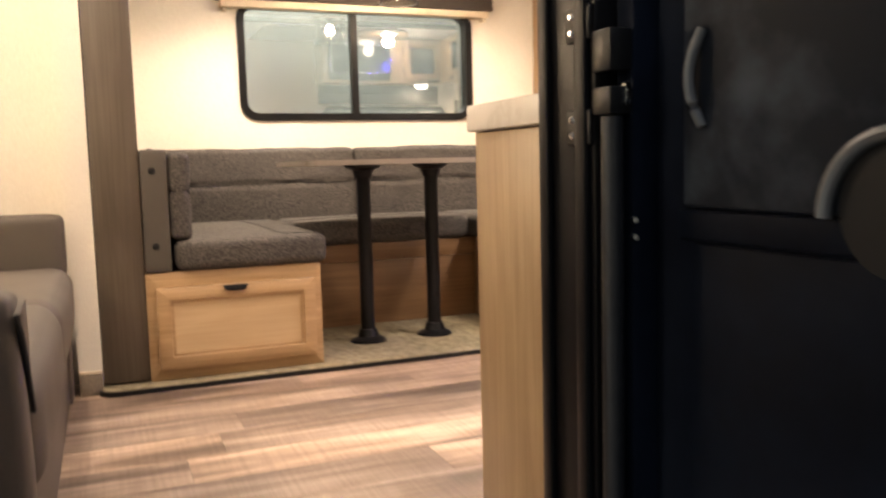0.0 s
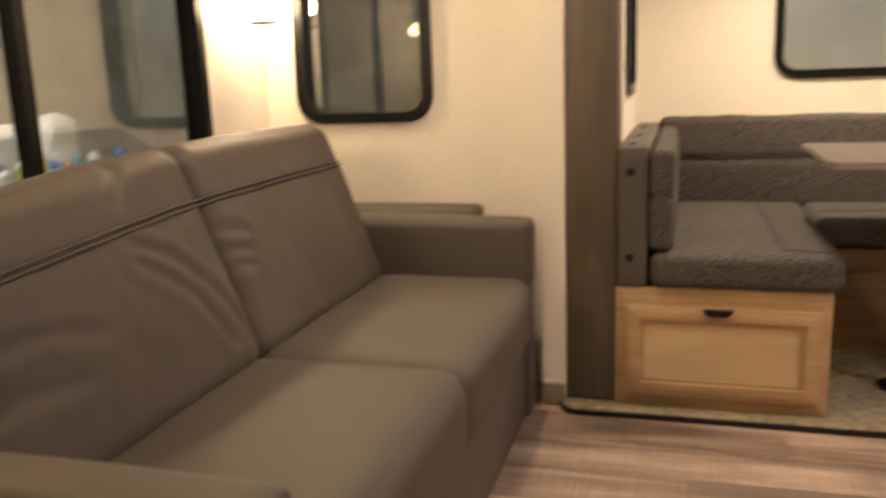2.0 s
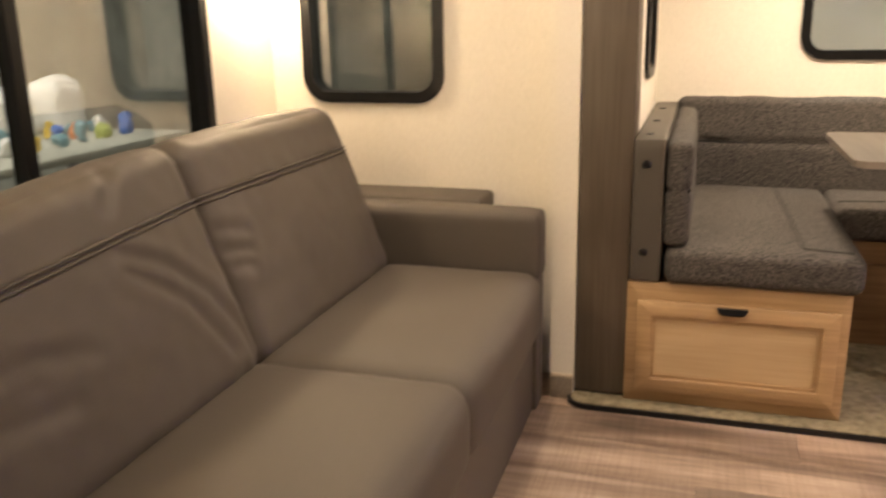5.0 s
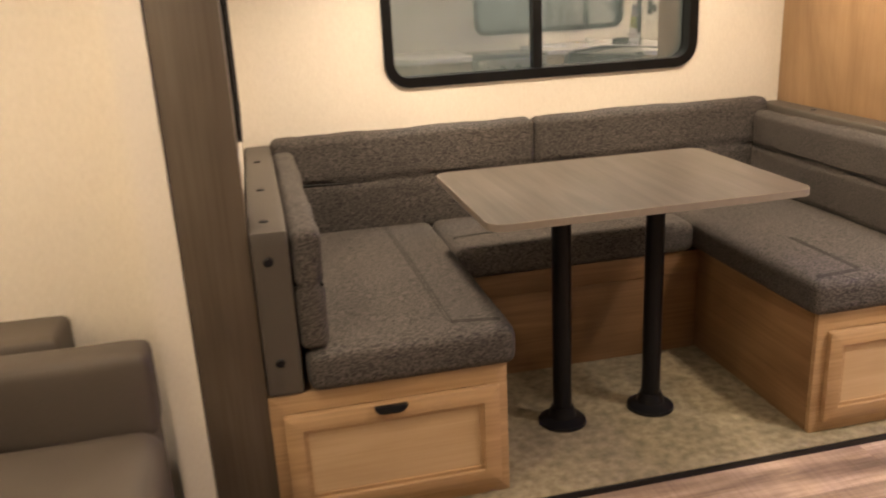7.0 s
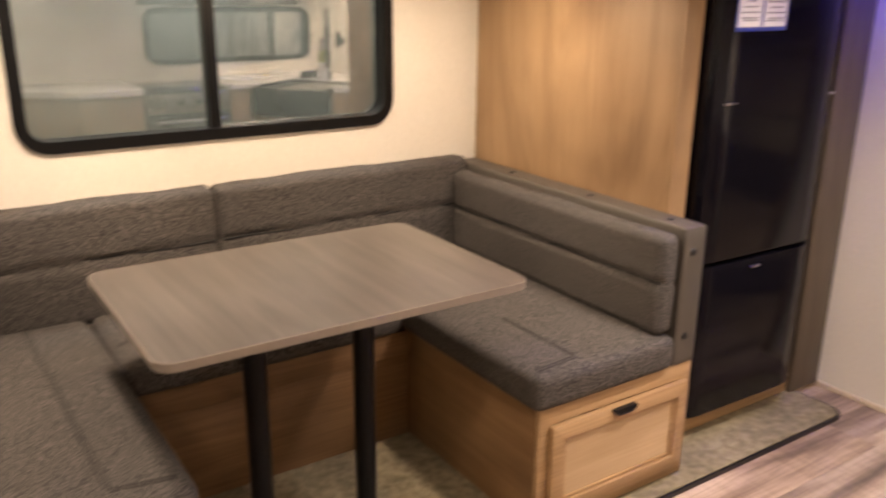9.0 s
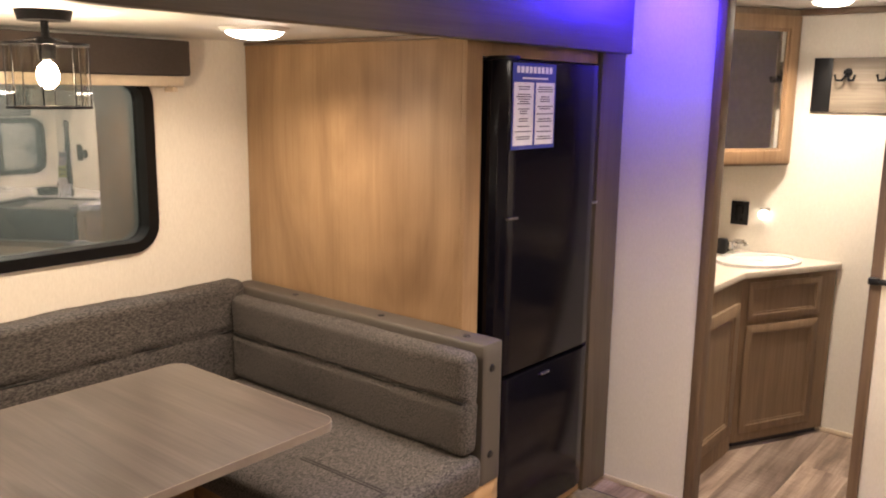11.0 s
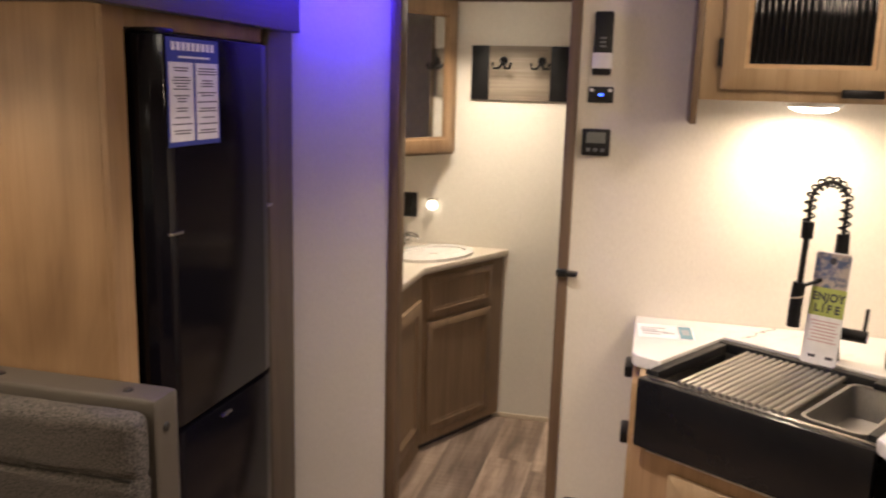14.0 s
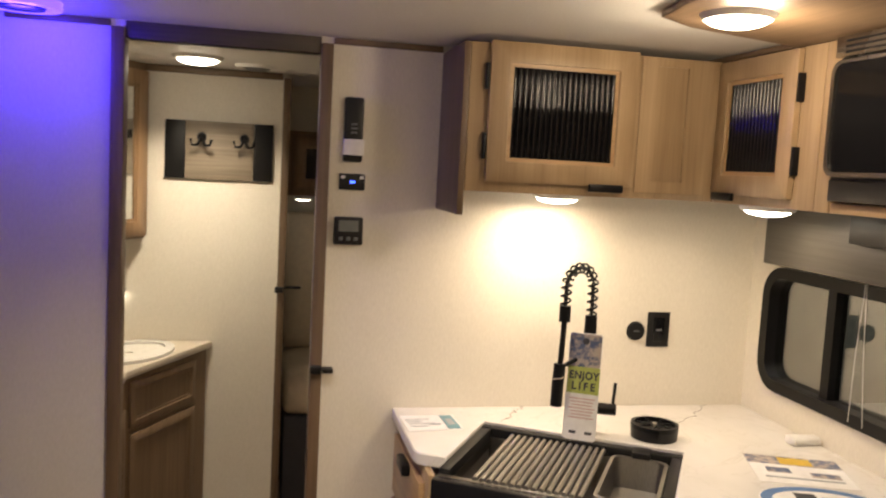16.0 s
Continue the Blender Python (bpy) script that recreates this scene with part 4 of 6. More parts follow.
def sconce(y):
    x = X_REAR + 0.075
    s = thing("wall_sconce", (X_REAR, y, 1.29), "black wall sconce with a glowing glass shade", "wall lamp", "wall sconces")
    part("back_plate", boxes((X_REAR, X_REAR + 0.014, y - 0.04, y + 0.04, 1.42, 1.56), r=0.004), M["black_metal"], s)
    part("arm", tube(bmesh.new(), [(X_REAR + 0.01, y, 1.50), (X_REAR + 0.05, y, 1.515), (x, y, 1.51), (x, y, 1.47)], 0.007, 8), M["black_metal"], s)
    part("cap", cyl(bmesh.new(), (x, y, 1.448), (0, 0, 1), 0.026, 0.046, 0.030, 24), M["black_metal"], s)
    g = cyl(bmesh.new(), (x, y, 1.30), (0, 0, 1), 0.148, 0.045, 0.045, 28, caps=False)
    part("glass_shade", g, M["clear"], s, "clear glass cylinder").visible_shadow = False
    b = bmesh.new()
    bmesh.ops.create_uvsphere(b, u_segments=16, v_segments=10, radius=0.030, matrix=Matrix.Translation((x, y, 1.375)) @ Matrix.Diagonal((1, 1, 1.3, 1)))
    part("bulb", b, M["bulb_glow"], s, "warm glowing bulb").visible_shadow = False
    part("bottom_ring", ring(bmesh.new(), [(x + 0.050 * math.cos(a), y + 0.050 * math.sin(a)) for a in (2 * math.pi * k / 28 for k in range(28))], [(x + 0.042 * math.cos(a), y + 0.042 * math.sin(a)) for a in (2 * math.pi * k / 28 for k in range(28))], 1.291, 1.299, Matrix.Identity(4)), M["black_metal"], s)


def blue_speaker():
    x, y = 3.03, -0.02
    s = thing("ceiling_speaker", (x, y, CEIL - 0.03), "round ceiling speaker with a blue light ring", "speaker")
    part("grille", cyl(bmesh.new(), (x, y, CEIL), (0, 0, -1), 0.022, 0.062, 0.055, 32), M["black"], s)
    o = [(x + 0.095 * math.cos(a), y + 0.095 * math.sin(a)) for a in (2 * math.pi * k / 40 for k in range(40))]
    i = [(x + 0.064 * math.cos(a), y + 0.064 * math.sin(a)) for a in (2 * math.pi * k / 40 for k in range(40))]
    part("light_ring", ring(bmesh.new(), o, i, CEIL - 0.020, CEIL, Matrix.Identity(4)), M["blue_glow"], s, "glowing blue ring").visible_shadow = False


# ---- entry door, jambs and step ----
def entry():
    for name, x0, x1, label in (("door_jamb_left", -0.305, -0.260, "black door jamb with a bright strike plate"), ("door_jamb_right", 0.394, 0.440, "black door jamb with hinges beside the counter")):
        j = thing(name, ((x0 + x1) / 2, -2.26, -0.1), label, "door frame", kind="structure")
        part("post", boxes((x0, x1, -2.340, -2.222, -0.1, 1.90), r=0.006), M["black_metal"], j)
        xs = x1 if name.endswith("left") else x0
        w = 1 if name.endswith("left") else -1
        for y in (-2.238, -2.322):
            a, b = sorted((xs, xs + w * 0.010))
            part("rib", boxes((a, b, y - 0.011, y + 0.011, -0.1, 1.90), r=0.004), M["black_metal"], j)
        if w > 0:
            p = part("strike_plate", boxes((xs, xs + 0.003, -2.313, -2.277, 0.842, 0.906), (xs, xs + 0.003, -2.309, -2.281, 0.815, 0.930), r=0.001), M["steel"], j, "bright steel strike plate")
            part("strike_hole", boxes((xs + 0.0005, xs + 0.0042, -2.303, -2.287, 0.852, 0.892)), M["black"], p, smooth=False)
            for z in (0.822, 0.922):
                part("screw", cyl(bmesh.new(), (xs + 0.003, -2.295, z), (1, 0, 0), 0.002, 0.005, 0.003, 12), M["chrome"], p)
            q = part("lower_catch", boxes((xs, xs + 0.004, -2.290, -2.264, 0.664, 0.746), r=0.002), M["black"], j)
            for z in (0.679, 0.731):
                part("screw", cyl(bmesh.new(), (xs + 0.004, -2.277, z), (1, 0, 0), 0.002, 0.004, 0.003, 12), M["chrome"], q)
            part("sticker", boxes((xs, xs + 0.001, -2.305, -2.262, 0.600, 0.655)), M["paper"], j, smooth=False)
    solo("door_head", boxes((-0.26, 0.394, -2.34, -2.222, 1.86, 1.90), r=0.004), M["black_metal"], "black metal head of the entry door frame", "door frame", "structure")
    solo("door_sill", boxes((-0.258, 0.392, -2.340, -2.223, -0.1, -0.0005), r=0.004), M["steel"], "worn metal sill of the entry door", "door frame", "structure")
    d = thing("entry_door", (0.452, -2.4, -0.1), "open black entry door with a moulded inner face", "door", kind="structure")
    x = 0.452
    part("hinge_stile", boxes((0.421, 0.470, -2.374, -2.342, -0.06, 1.86), r=0.004), M["door_black"], d)
    part("leaf", boxes((x, x + 0.04, -3.06, -2.372, -0.06, 1.86), r=0.008), M["door_black"], d)
    # paler than the leaf: smudges plus painted-in reflected light
    part("upper_panel", boxes((x - 0.010, x + 0.002, -3.02, -2.43, 0.729, 1.80), r=0.006), M["door_smudge_haze"], d, "dusty, smudged upper panel, lightened for reflected hall light")
    part("lower_panel", boxes((x - 0.003, x + 0.002, -3.02, -2.44, 0.02, 0.692), r=0.002), M["door_black"], d)
    part("ledge", boxes((x - 0.009, x + 0.001, -3.03, -2.42, 0.695, 0.727), r=0.005), M["door_black"], d)
    grab = [(x - 0.012 - 0.008 * math.sin(math.pi * k / 12), -2.464 + 0.011 * math.sin(math.pi * k / 12), 0.812 + 0.096 * k / 12) for k in range(13)]
    part("grab_handle", tube(bmesh.new(), grab, 0.0055, 8), M["grey_metal"], d, "curved grey grab handle")
    arc = [(x - 0.016, -2.690 + 0.069 * math.cos(a), 0.728 + 0.069 * math.sin(a)) for a in (math.pi * k / 20 for k in range(21))]
    latch = part("latch_cup", tube(bmesh.new(), arc, 0.0065, 8), M["grey_metal"], d, "rounded grey latch surround")
    part("latch_paddle", cyl(bmesh.new(), (x - 0.012, -2.690, 0.738), (1, 0, 0), 0.012, 0.057, 0.057, 28), M["black"], latch)
    part("hinge_rod", cyl(bmesh.new(), (0.402, -2.362, -0.05), (0, 0, 1), 0.878, 0.012, 0.012, 14), M["grey_black"], d, "dark hinge rod")
    for z in (0.818, 0.934, 0.25, 1.45):
        h = part("hinge", boxes((0.390, 0.420, -2.376, -2.341, z + 0.012 if z < 0.9 else z - 0.058, z + 0.042 if z < 0.9 else z - 0.012), (0.388, 0.394, -2.338, -2.288, z - 0.020, z + 0.020), r=0.003), M["black"], d)
        for k in (-0.009, 0.009):
            part("rivet", cyl(bmesh.new(), (0.388, -2.302, z + k), (-1, 0, 0), 0.003, 0.005, 0.003, 12), M["chrome"], h)
    for k in range(3):
        part("rivet", cyl(bmesh.new(), (0.412, -2.374, 0.843 + 0.0085 * k), (0, -1, 0), 0.005, 0.0052, 0.004, 12), M["chrome"], d)
    for z in (0.695, 0.714):
        part("rivet", cyl(bmesh.new(), (0.424, -2.373, z), (-0.3, -1, 0), 0.004, 0.0055, 0.003, 12), M["chrome"], d)
    for k, z in enumerate((-0.28, -0.49)):
        st = thing("entry_step", (0.07, -2.5 - 0.25 * k, -0.70), "black fold-down metal entry step", "step", "entry steps")
        y = -2.36 - 0.26 * k
        part("tread", boxes((-0.26, 0.40, y - 0.26, y, z - 0.03, z), r=0.006), M["black_metal"], st)
        for xx in (-0.26, 0.37):
            part("bracket", boxes((xx, xx + 0.03, y - 0.24, y - 0.02, -0.70, z - 0.031), r=0.003), M["black_metal"], st)


def side_table():
    t = thing("side_table", (-0.75, -2.06, 0.0), "small wood-topped side table beside the sofa", "side table")
    part("tabletop", prism(bmesh.new(), [(-1.24, -2.222), (-0.375, -2.222), (-0.375, -2.015), (-0.384, -1.988), (-0.41, -1.978), (-1.24, -1.978)], 0.594, 0.616, r=0.004), M["table_x"], t)
    part("leg", boxes((-0.430, -0.396, -2.040, -2.005, 0.0, 0.593), r=0.003), M["maple_z"], t)
    part("leg", boxes((-0.430, -0.396, -2.215, -2.180, 0.0, 0.593), r=0.003), M["maple_z"], t)
    part("rail", boxes((-0.425, -0.398, -2.179, -2.041, 0.565, 0.593), r=0.002), M["maple_y"], t)
    part("inner_panel", boxes((-0.50, -0.487, -2.215, -1.985, 0.0, 0.593), r=0.002), M["dark_z"], t)
    o = part("power_panel", boxes((-0.486, -0.470, -2.15, -2.065, 0.42, 0.562), r=0.003), M["black"], t, "black power panel with sockets")
    for z in (0.44, 0.47, 0.50, 0.53):
        part("socket", boxes((-0.4705, -0.468, -2.12, -2.095, z - 0.004, z + 0.004)), M["grey_metal"] if z != 0.47 else M["white"], o, smooth=False)

# ---- kitchen ----
SINK = Matrix(((-0.522, 0.853, 0, 2.700), (-0.853, -0.522, 0, -1.058), (0, 0, 1, 0), (0, 0, 0, 1)))


def kitchen_base():
    top = [(3.218, -1.030), (2.838, -1.030), (2.818, -1.036), (2.806, -1.050), (2.776, -1.1055), (3.076, -1.288), (2.776, -1.778), (2.4005, -1.5485), (2.38, -1.556), (2.33, -1.572), (2.235, -1.572), (2.235, -2.224), (3.218, -2.224)]
    c = thing("countertop", (2.7, -1.7, 0.83), "white marbled countertop around the corner sink", "countertop")
    part("slab", prism(bmesh.new(), top, 0.836, CTR, r=0.003, seg=1), M["marble"], c)
    rng = random.Random(3)
    for a, b in (((3.065, -1.335), (3.215, -1.452)), ((2.985, -1.868), (3.215, -2.095))):
        pts = [Vector((*a, CTR - 0.0004)).lerp(Vector((*b, CTR - 0.0004)), k / 12) + Vector((rng.uniform(-0.014, 0.014), rng.uniform(-0.014, 0.014), 0)) * (0 < k < 12) for k in range(13)]
        part("vein", tube(bmesh.new(), pts, 0.0015, 4), M["vein"], c, "dark grey vein")
    e = thing("end_countertop", (0.80, -2.06, 0.83), "white marbled counter end beside the entry door", "countertop")
    part("slab", prism(bmesh.new(), [(0.442, -2.220), (0.430, -2.18), (0.430, -1.910), (0.436, -1.896), (0.450, -1.890), (0.95, -1.890), (1.25, -1.572), (1.655, -1.572), (1.655, -2.224)], 0.832, CTR + 0.003, r=0.004), M["marble"], e)
    b = thing("end_cabinet", (0.9, -2.05, 0.0), "light maple base cabinet beside the entry door", "cabinet")
    part("end_panel", boxes((0.445, 0.463, -2.194, -1.906, 0.0, 0.831), r=0.003), M["maple_z"], b)
    part("front_panel", boxes((0.464, 0.96, -1.926, -1.907, 0.0, 0.831), r=0.002), M["maple_z"], b)
    part("front_panel", prism(bmesh.new(), [(0.962, -1.938), (0.975, -1.922), (1.262, -1.602), (1.245, -1.612)], 0.0, 0.825), M["maple_z"], b)
    part("front_panel", boxes((1.264, 1.65, -1.612, -1.595, 0.0, 0.825), r=0.002), M["maple_z"], b)
    k = thing("sink_cabinet", (2.75, -1.6, 0.0), "light maple sink cabinet with black pulls", "cabinet")
    part("corner_panel", boxes((2.745, 3.216, -1.072, -1.055, 0.0, 0.834), r=0.002), M["maple_z"], k)
    for z0, z1 in ((0.08, 0.34), (0.36, 0.60), (0.62, 0.80)):
        d = part("drawer_front", boxes((2.78, 3.19, -1.054, -1.036, z0, z1), r=0.004), M["maple_x"], k)
        part("handle", boxes((2.90, 3.00, -1.036, -1.012, z1 - 0.030, z1 + 0.004), r=0.006), M["black_metal"], d, "black edge pull")
    m = SINK @ Matrix.Translation((-0.035, 0.028, 0.0)) @ Matrix(((1, 0, 0, 0), (0, 0, -1, 0), (0, 1, 0, 0), (0, 0, 0, 1)))
    part("front_panel", prism(bmesh.new(), [(0, 0), (0.660, 0), (0.660, 0.66), (0, 0.66)], -0.018, 0.0, m), M["maple_dim"], k)
    d = shaker(k, "door", m @ Matrix.Translation((0.13, 0.07, 0.001)), 0.40, 0.535, (M["maple_x"], M["maple_z"], M["maple_z"]), 0.052, 0.020)
    part("side_panel", boxes((2.236, 2.254, -2.20, -1.585, 0.0, 0.834), r=0.002), M["maple_z"], k)
    part("front_panel", boxes((2.256, 2.37, -1.602, -1.586, 0.0, 0.834), r=0.002), M["maple_z"], k)


def sink():
    s = thing("farmhouse_sink", (2.74, -1.42, 0.62), "black apron-front sink with a steel basin", "sink")
    U = 0.575
    def b(u0, u1, v0, v1, z0, z1, r=0.003):
        return moved(boxes((u0, u1, v0, v1, z0, z1), r=r), SINK)
    part("apron", b(-0.004, U + 0.004, -0.012, 0.020, 0.660, 0.846, 0.006), M["satin_black"], s)
    part("rim", b(0.001, U - 0.001, 0.020, 0.034, 0.835, 0.846, 0.002), M["steel"], s, "worn bright front rim")
    part("rim", b(0.001, U - 0.001, 0.405, 0.437, 0.80, 0.862, 0.003), M["black"], s)
    part("rim", b(0.001, 0.030, 0.034, 0.405, 0.80, 0.860, 0.003), M["black"], s)
    part("rim", b(U - 0.030, U - 0.001, 0.034, 0.405, 0.80, 0.860, 0.003), M["black"], s)
    part("basin_floor", b(0.02, U - 0.02, 0.02, 0.42, 0.640, 0.646, 0.001), M["steel"], s)
    for u0, u1, v0, v1 in ((0.024, 0.030, 0.03, 0.41), (U - 0.032, U - 0.026, 0.03, 0.41), (0.03, U - 0.03, 0.022, 0.030), (0.03, U - 0.03, 0.404, 0.411)):
        part("basin_wall", b(u0, u1, v0, v1, 0.645, 0.835, 0.002), M["steel"], s)
    r = thing("roll_up_rack", (2.75, -1.33, 0.838), "roll-up drying rack of steel rods over the sink", "drying rack")
    for k in range(15):
        u = 0.098 + 0.0188 * k
        part("rod", moved(tube(bmesh.new(), [(u, 0.024, 0.850), (u, 0.400, 0.850)], 0.0070, 8), SINK), M["satin_steel"], r)
    for v in (0.026, 0.398):
        part("end_strip", b(0.085, 0.372, v - 0.008, v + 0.008, 0.838, 0.8435, 0.002), M["black"], r)
    c = thing("sink_colander", (2.60, -1.58, 0.76), "square steel colander set in the sink", "colander")
    o = rounded(0.385, 0.540, 0.050, 0.395, 0.03, 5)
    i = rounded(0.395, 0.530, 0.062, 0.383, 0.025, 5)
    part("lip", ring(bmesh.new(), o, i, 0.842, 0.847, SINK), M["satin_steel"], c)
    i2 = rounded(0.402, 0.522, 0.085, 0.360, 0.02, 5)
    bm = bmesh.new()
    hi = [bm.verts.new(SINK @ Vector((x, y, 0.842))) for x, y in i]
    lo = [bm.verts.new(SINK @ Vector((x, y, 0.765))) for x, y in i2]
    n = len(hi)
    for k in range(n):
        bm.faces.new((hi[k], hi[(k + 1) % n], lo[(k + 1) % n], lo[k]))
    bm.faces.new(lo)
    bmesh.ops.solidify(bm, geom=bm.faces[:], thickness=0.0015)
    part("bowl", bm, M["satin_steel"], c)
    part("bowl_floor", prism(bmesh.new(), i2, 0.7665, 0.7685, SINK), M["satin_steel"], c)


def faucet():
    x, y = 2.955, -1.553
    f = thing("spring_faucet", (x, y, CTR), "tall black pull-down faucet with a coiled spring neck", "faucet")
    left = Vector((-0.42, 0.907, 0)).normalized()
    base = Vector((x, y, CTR))
    part("base", cyl(bmesh.new(), base, (0, 0, 1), 0.05, 0.028, 0.022, 24), M["black_metal"], f)
    part("body", cyl(bmesh.new(), base + Vector((0, 0, 0.05)), (0, 0, 1), 0.21, 0.016, 0.016, 20), M["black_metal"], f)
    part("collar", cyl(bmesh.new(), base + Vector((0, 0, 0.26)), (0, 0, 1), 0.085, 0.019, 0.017, 20), M["black_metal"], f)
    R = 0.054
    path = [base + Vector((0, 0, 0.34 + 0.09 * k / 8)) for k in range(8)]
    path += [base + Vector((0, 0, 0.43)) + left * (R - R * math.cos(math.pi * k / 18)) + Vector((0, 0, R * math.sin(math.pi * k / 18))) for k in range(19)]
    path += [base + left * 2 * R + Vector((0, 0, 0.43 - 0.055 * k / 5)) for k in range(1, 6)]
    part("hose", tube(bmesh.new(), path, 0.006, 8), M["black"], f)
    coil = []
    turns = 15
    steps = turns * 12
    for k in range(steps + 1):
        s = k / steps * (len(path) - 1)
        i = min(int(s), len(path) - 2)
        p = path[i].lerp(path[i + 1], s - i)
        d = (path[i + 1] - path[i]).normalized()
        w = d.cross(left.cross((0, 0, 1))).normalized()
        n = d.cross(w)
        a = 2 * math.pi * turns * k / steps
        coil.append(p + 0.0135 * (math.cos(a) * w + math.sin(a) * n))
    part("spring", tube(bmesh.new(), coil, 0.0033, 6), M["black_metal"], f, "coiled black spring")
    head = base + left * 2 * R
    part("collar", cyl(bmesh.new(), head + Vector((0, 0, 0.335)), (0, 0, 1), 0.045, 0.016, 0.016, 18), M["black_metal"], f)
    part("wand", tube(bmesh.new(), [head + Vector((0, 0, 0.335)), head + Vector((0, 0, 0.20)) + left * 0.006], 0.008, 10), M["black_metal"], f)
    part("spray_head", tube(bmesh.new(), [head + Vector((0, 0, 0.215)) + left * 0.006, head + Vector((0, 0, 0.16)) + left * 0.010, head + Vector((0, 0, 0.095)) + left * 0.012], 0.017, 16), M["black_metal"], f)
    part("holder_arm", tube(bmesh.new(), [base + Vector((0, 0, 0.235)), head + Vector((0, 0, 0.205))], 0.006, 8), M["black_metal"], f)
    tie = [head + left * 0.008 + Vector((0.019 * math.cos(k), 0.019 * math.sin(k), 0.165 + 0.004 * k)) for k in range(9)]
    part("paper_tie", tube(bmesh.new(), tie, 0.0018, 5), M["cream"], f, "twisted paper tie")
    out = Vector((-0.35, -0.94, 0)).normalized()
    hub = base + Vector((0, 0, 0.075))
    lev = part("lever_hub", tube(bmesh.new(), [hub, hub + out * 0.088], 0.017, 16), M["black_metal"], f)
    part("lever", tube(bmesh.new(), [hub + out * 0.078, hub + out * 0.082 + Vector((0, 0, 0.078))], 0.005, 8), M["black_metal"], lev)
    # hang tag on the faucet body
    t = thing("hang_tag", (2.88, -1.525, 0.866), "printed hang tag with a photo and green text", "tag")
    right = Vector((-0.5, -0.866, 0)).normalized()
    up = Vector((0.10, -0.055, 0.99))
    up = (up - right * up.dot(right)).normalized()
    nrm = right.cross(up)
    at = Vector((2.920, -1.474, 0.866))
    m = Matrix.Identity(4)
    for i in range(3):
        m[i][0], m[i][1], m[i][2], m[i][3] = right[i], up[i], nrm[i], at[i]
    m = m @ Matrix.Diagonal((0.90, 1, 1, 1))
    part("card", prism(bmesh.new(), rounded(0, 0.104, 0, 0.304, 0.008), -0.0012, 0.0, m), M["paper"], t, smooth=False)
    part("photo", prism(bmesh.new(), rounded(0.003, 0.101, 0.208, 0.301, 0.006), 0.0, 0.0006, m), M["photo"], t, "small colourful holiday photo", smooth=False)
    part("hole", prism(bmesh.new(), rounded(0.042, 0.062, 0.272, 0.290, 0.009), 0.0006, 0.0010, m), M["ink"], t, smooth=False)
    part("green_panel", prism(bmesh.new(), [(0.003, 0.132), (0.103, 0.132), (0.103, 0.208), (0.003, 0.208)], 0.0, 0.0005, m), M["lime"], t, smooth=False)
    for word, h in (("ENJOY", 0.174), ("LIFE", 0.143)):
        cu = bpy.data.curves.new("text", "FONT")
        cu.body, cu.size, cu.align_x = word, 0.030, "CENTER"
        cu.offset = 0.0012
        cu.space_character = 1.08 if word == "ENJOY" else 1.5
        tmp = bpy.data.objects.new("text", cu)
        scene.collection.objects.link(tmp)
        data = bpy.data.meshes.new_from_object(tmp.evaluated_get(bpy.context.evaluated_depsgraph_get()))
        bpy.data.objects.remove(tmp)
        bm = bmesh.new()
        bm.from_mesh(data)
        bmesh.ops.transform(bm, matrix=m @ Matrix.Translation((0.054, h, 0.0009)), verts=bm.verts)
        part("lettering", bm, M["ink"], t, "dark capital letters", smooth=False)
    for k in range(7):
        w = 0.040 - 0.004 * (k % 3)
        part("text_bar", prism(bmesh.new(), [(0.054 - w, 0.116 - 0.009 * k), (0.054 + w, 0.116 - 0.009 * k), (0.054 + w, 0.1195 - 0.009 * k), (0.054 - w, 0.1195 - 0.009 * k)], 0.0, 0.0005, m), M["pink"], t, smooth=False)
    for u in (0.02, 0.07):
        part("text_bar", prism(bmesh.new(), [(u, 0.018), (u + 0.022, 0.018), (u + 0.022, 0.026), (u, 0.026)], 0.0, 0.0005, m), M["ink"], t, smooth=False)


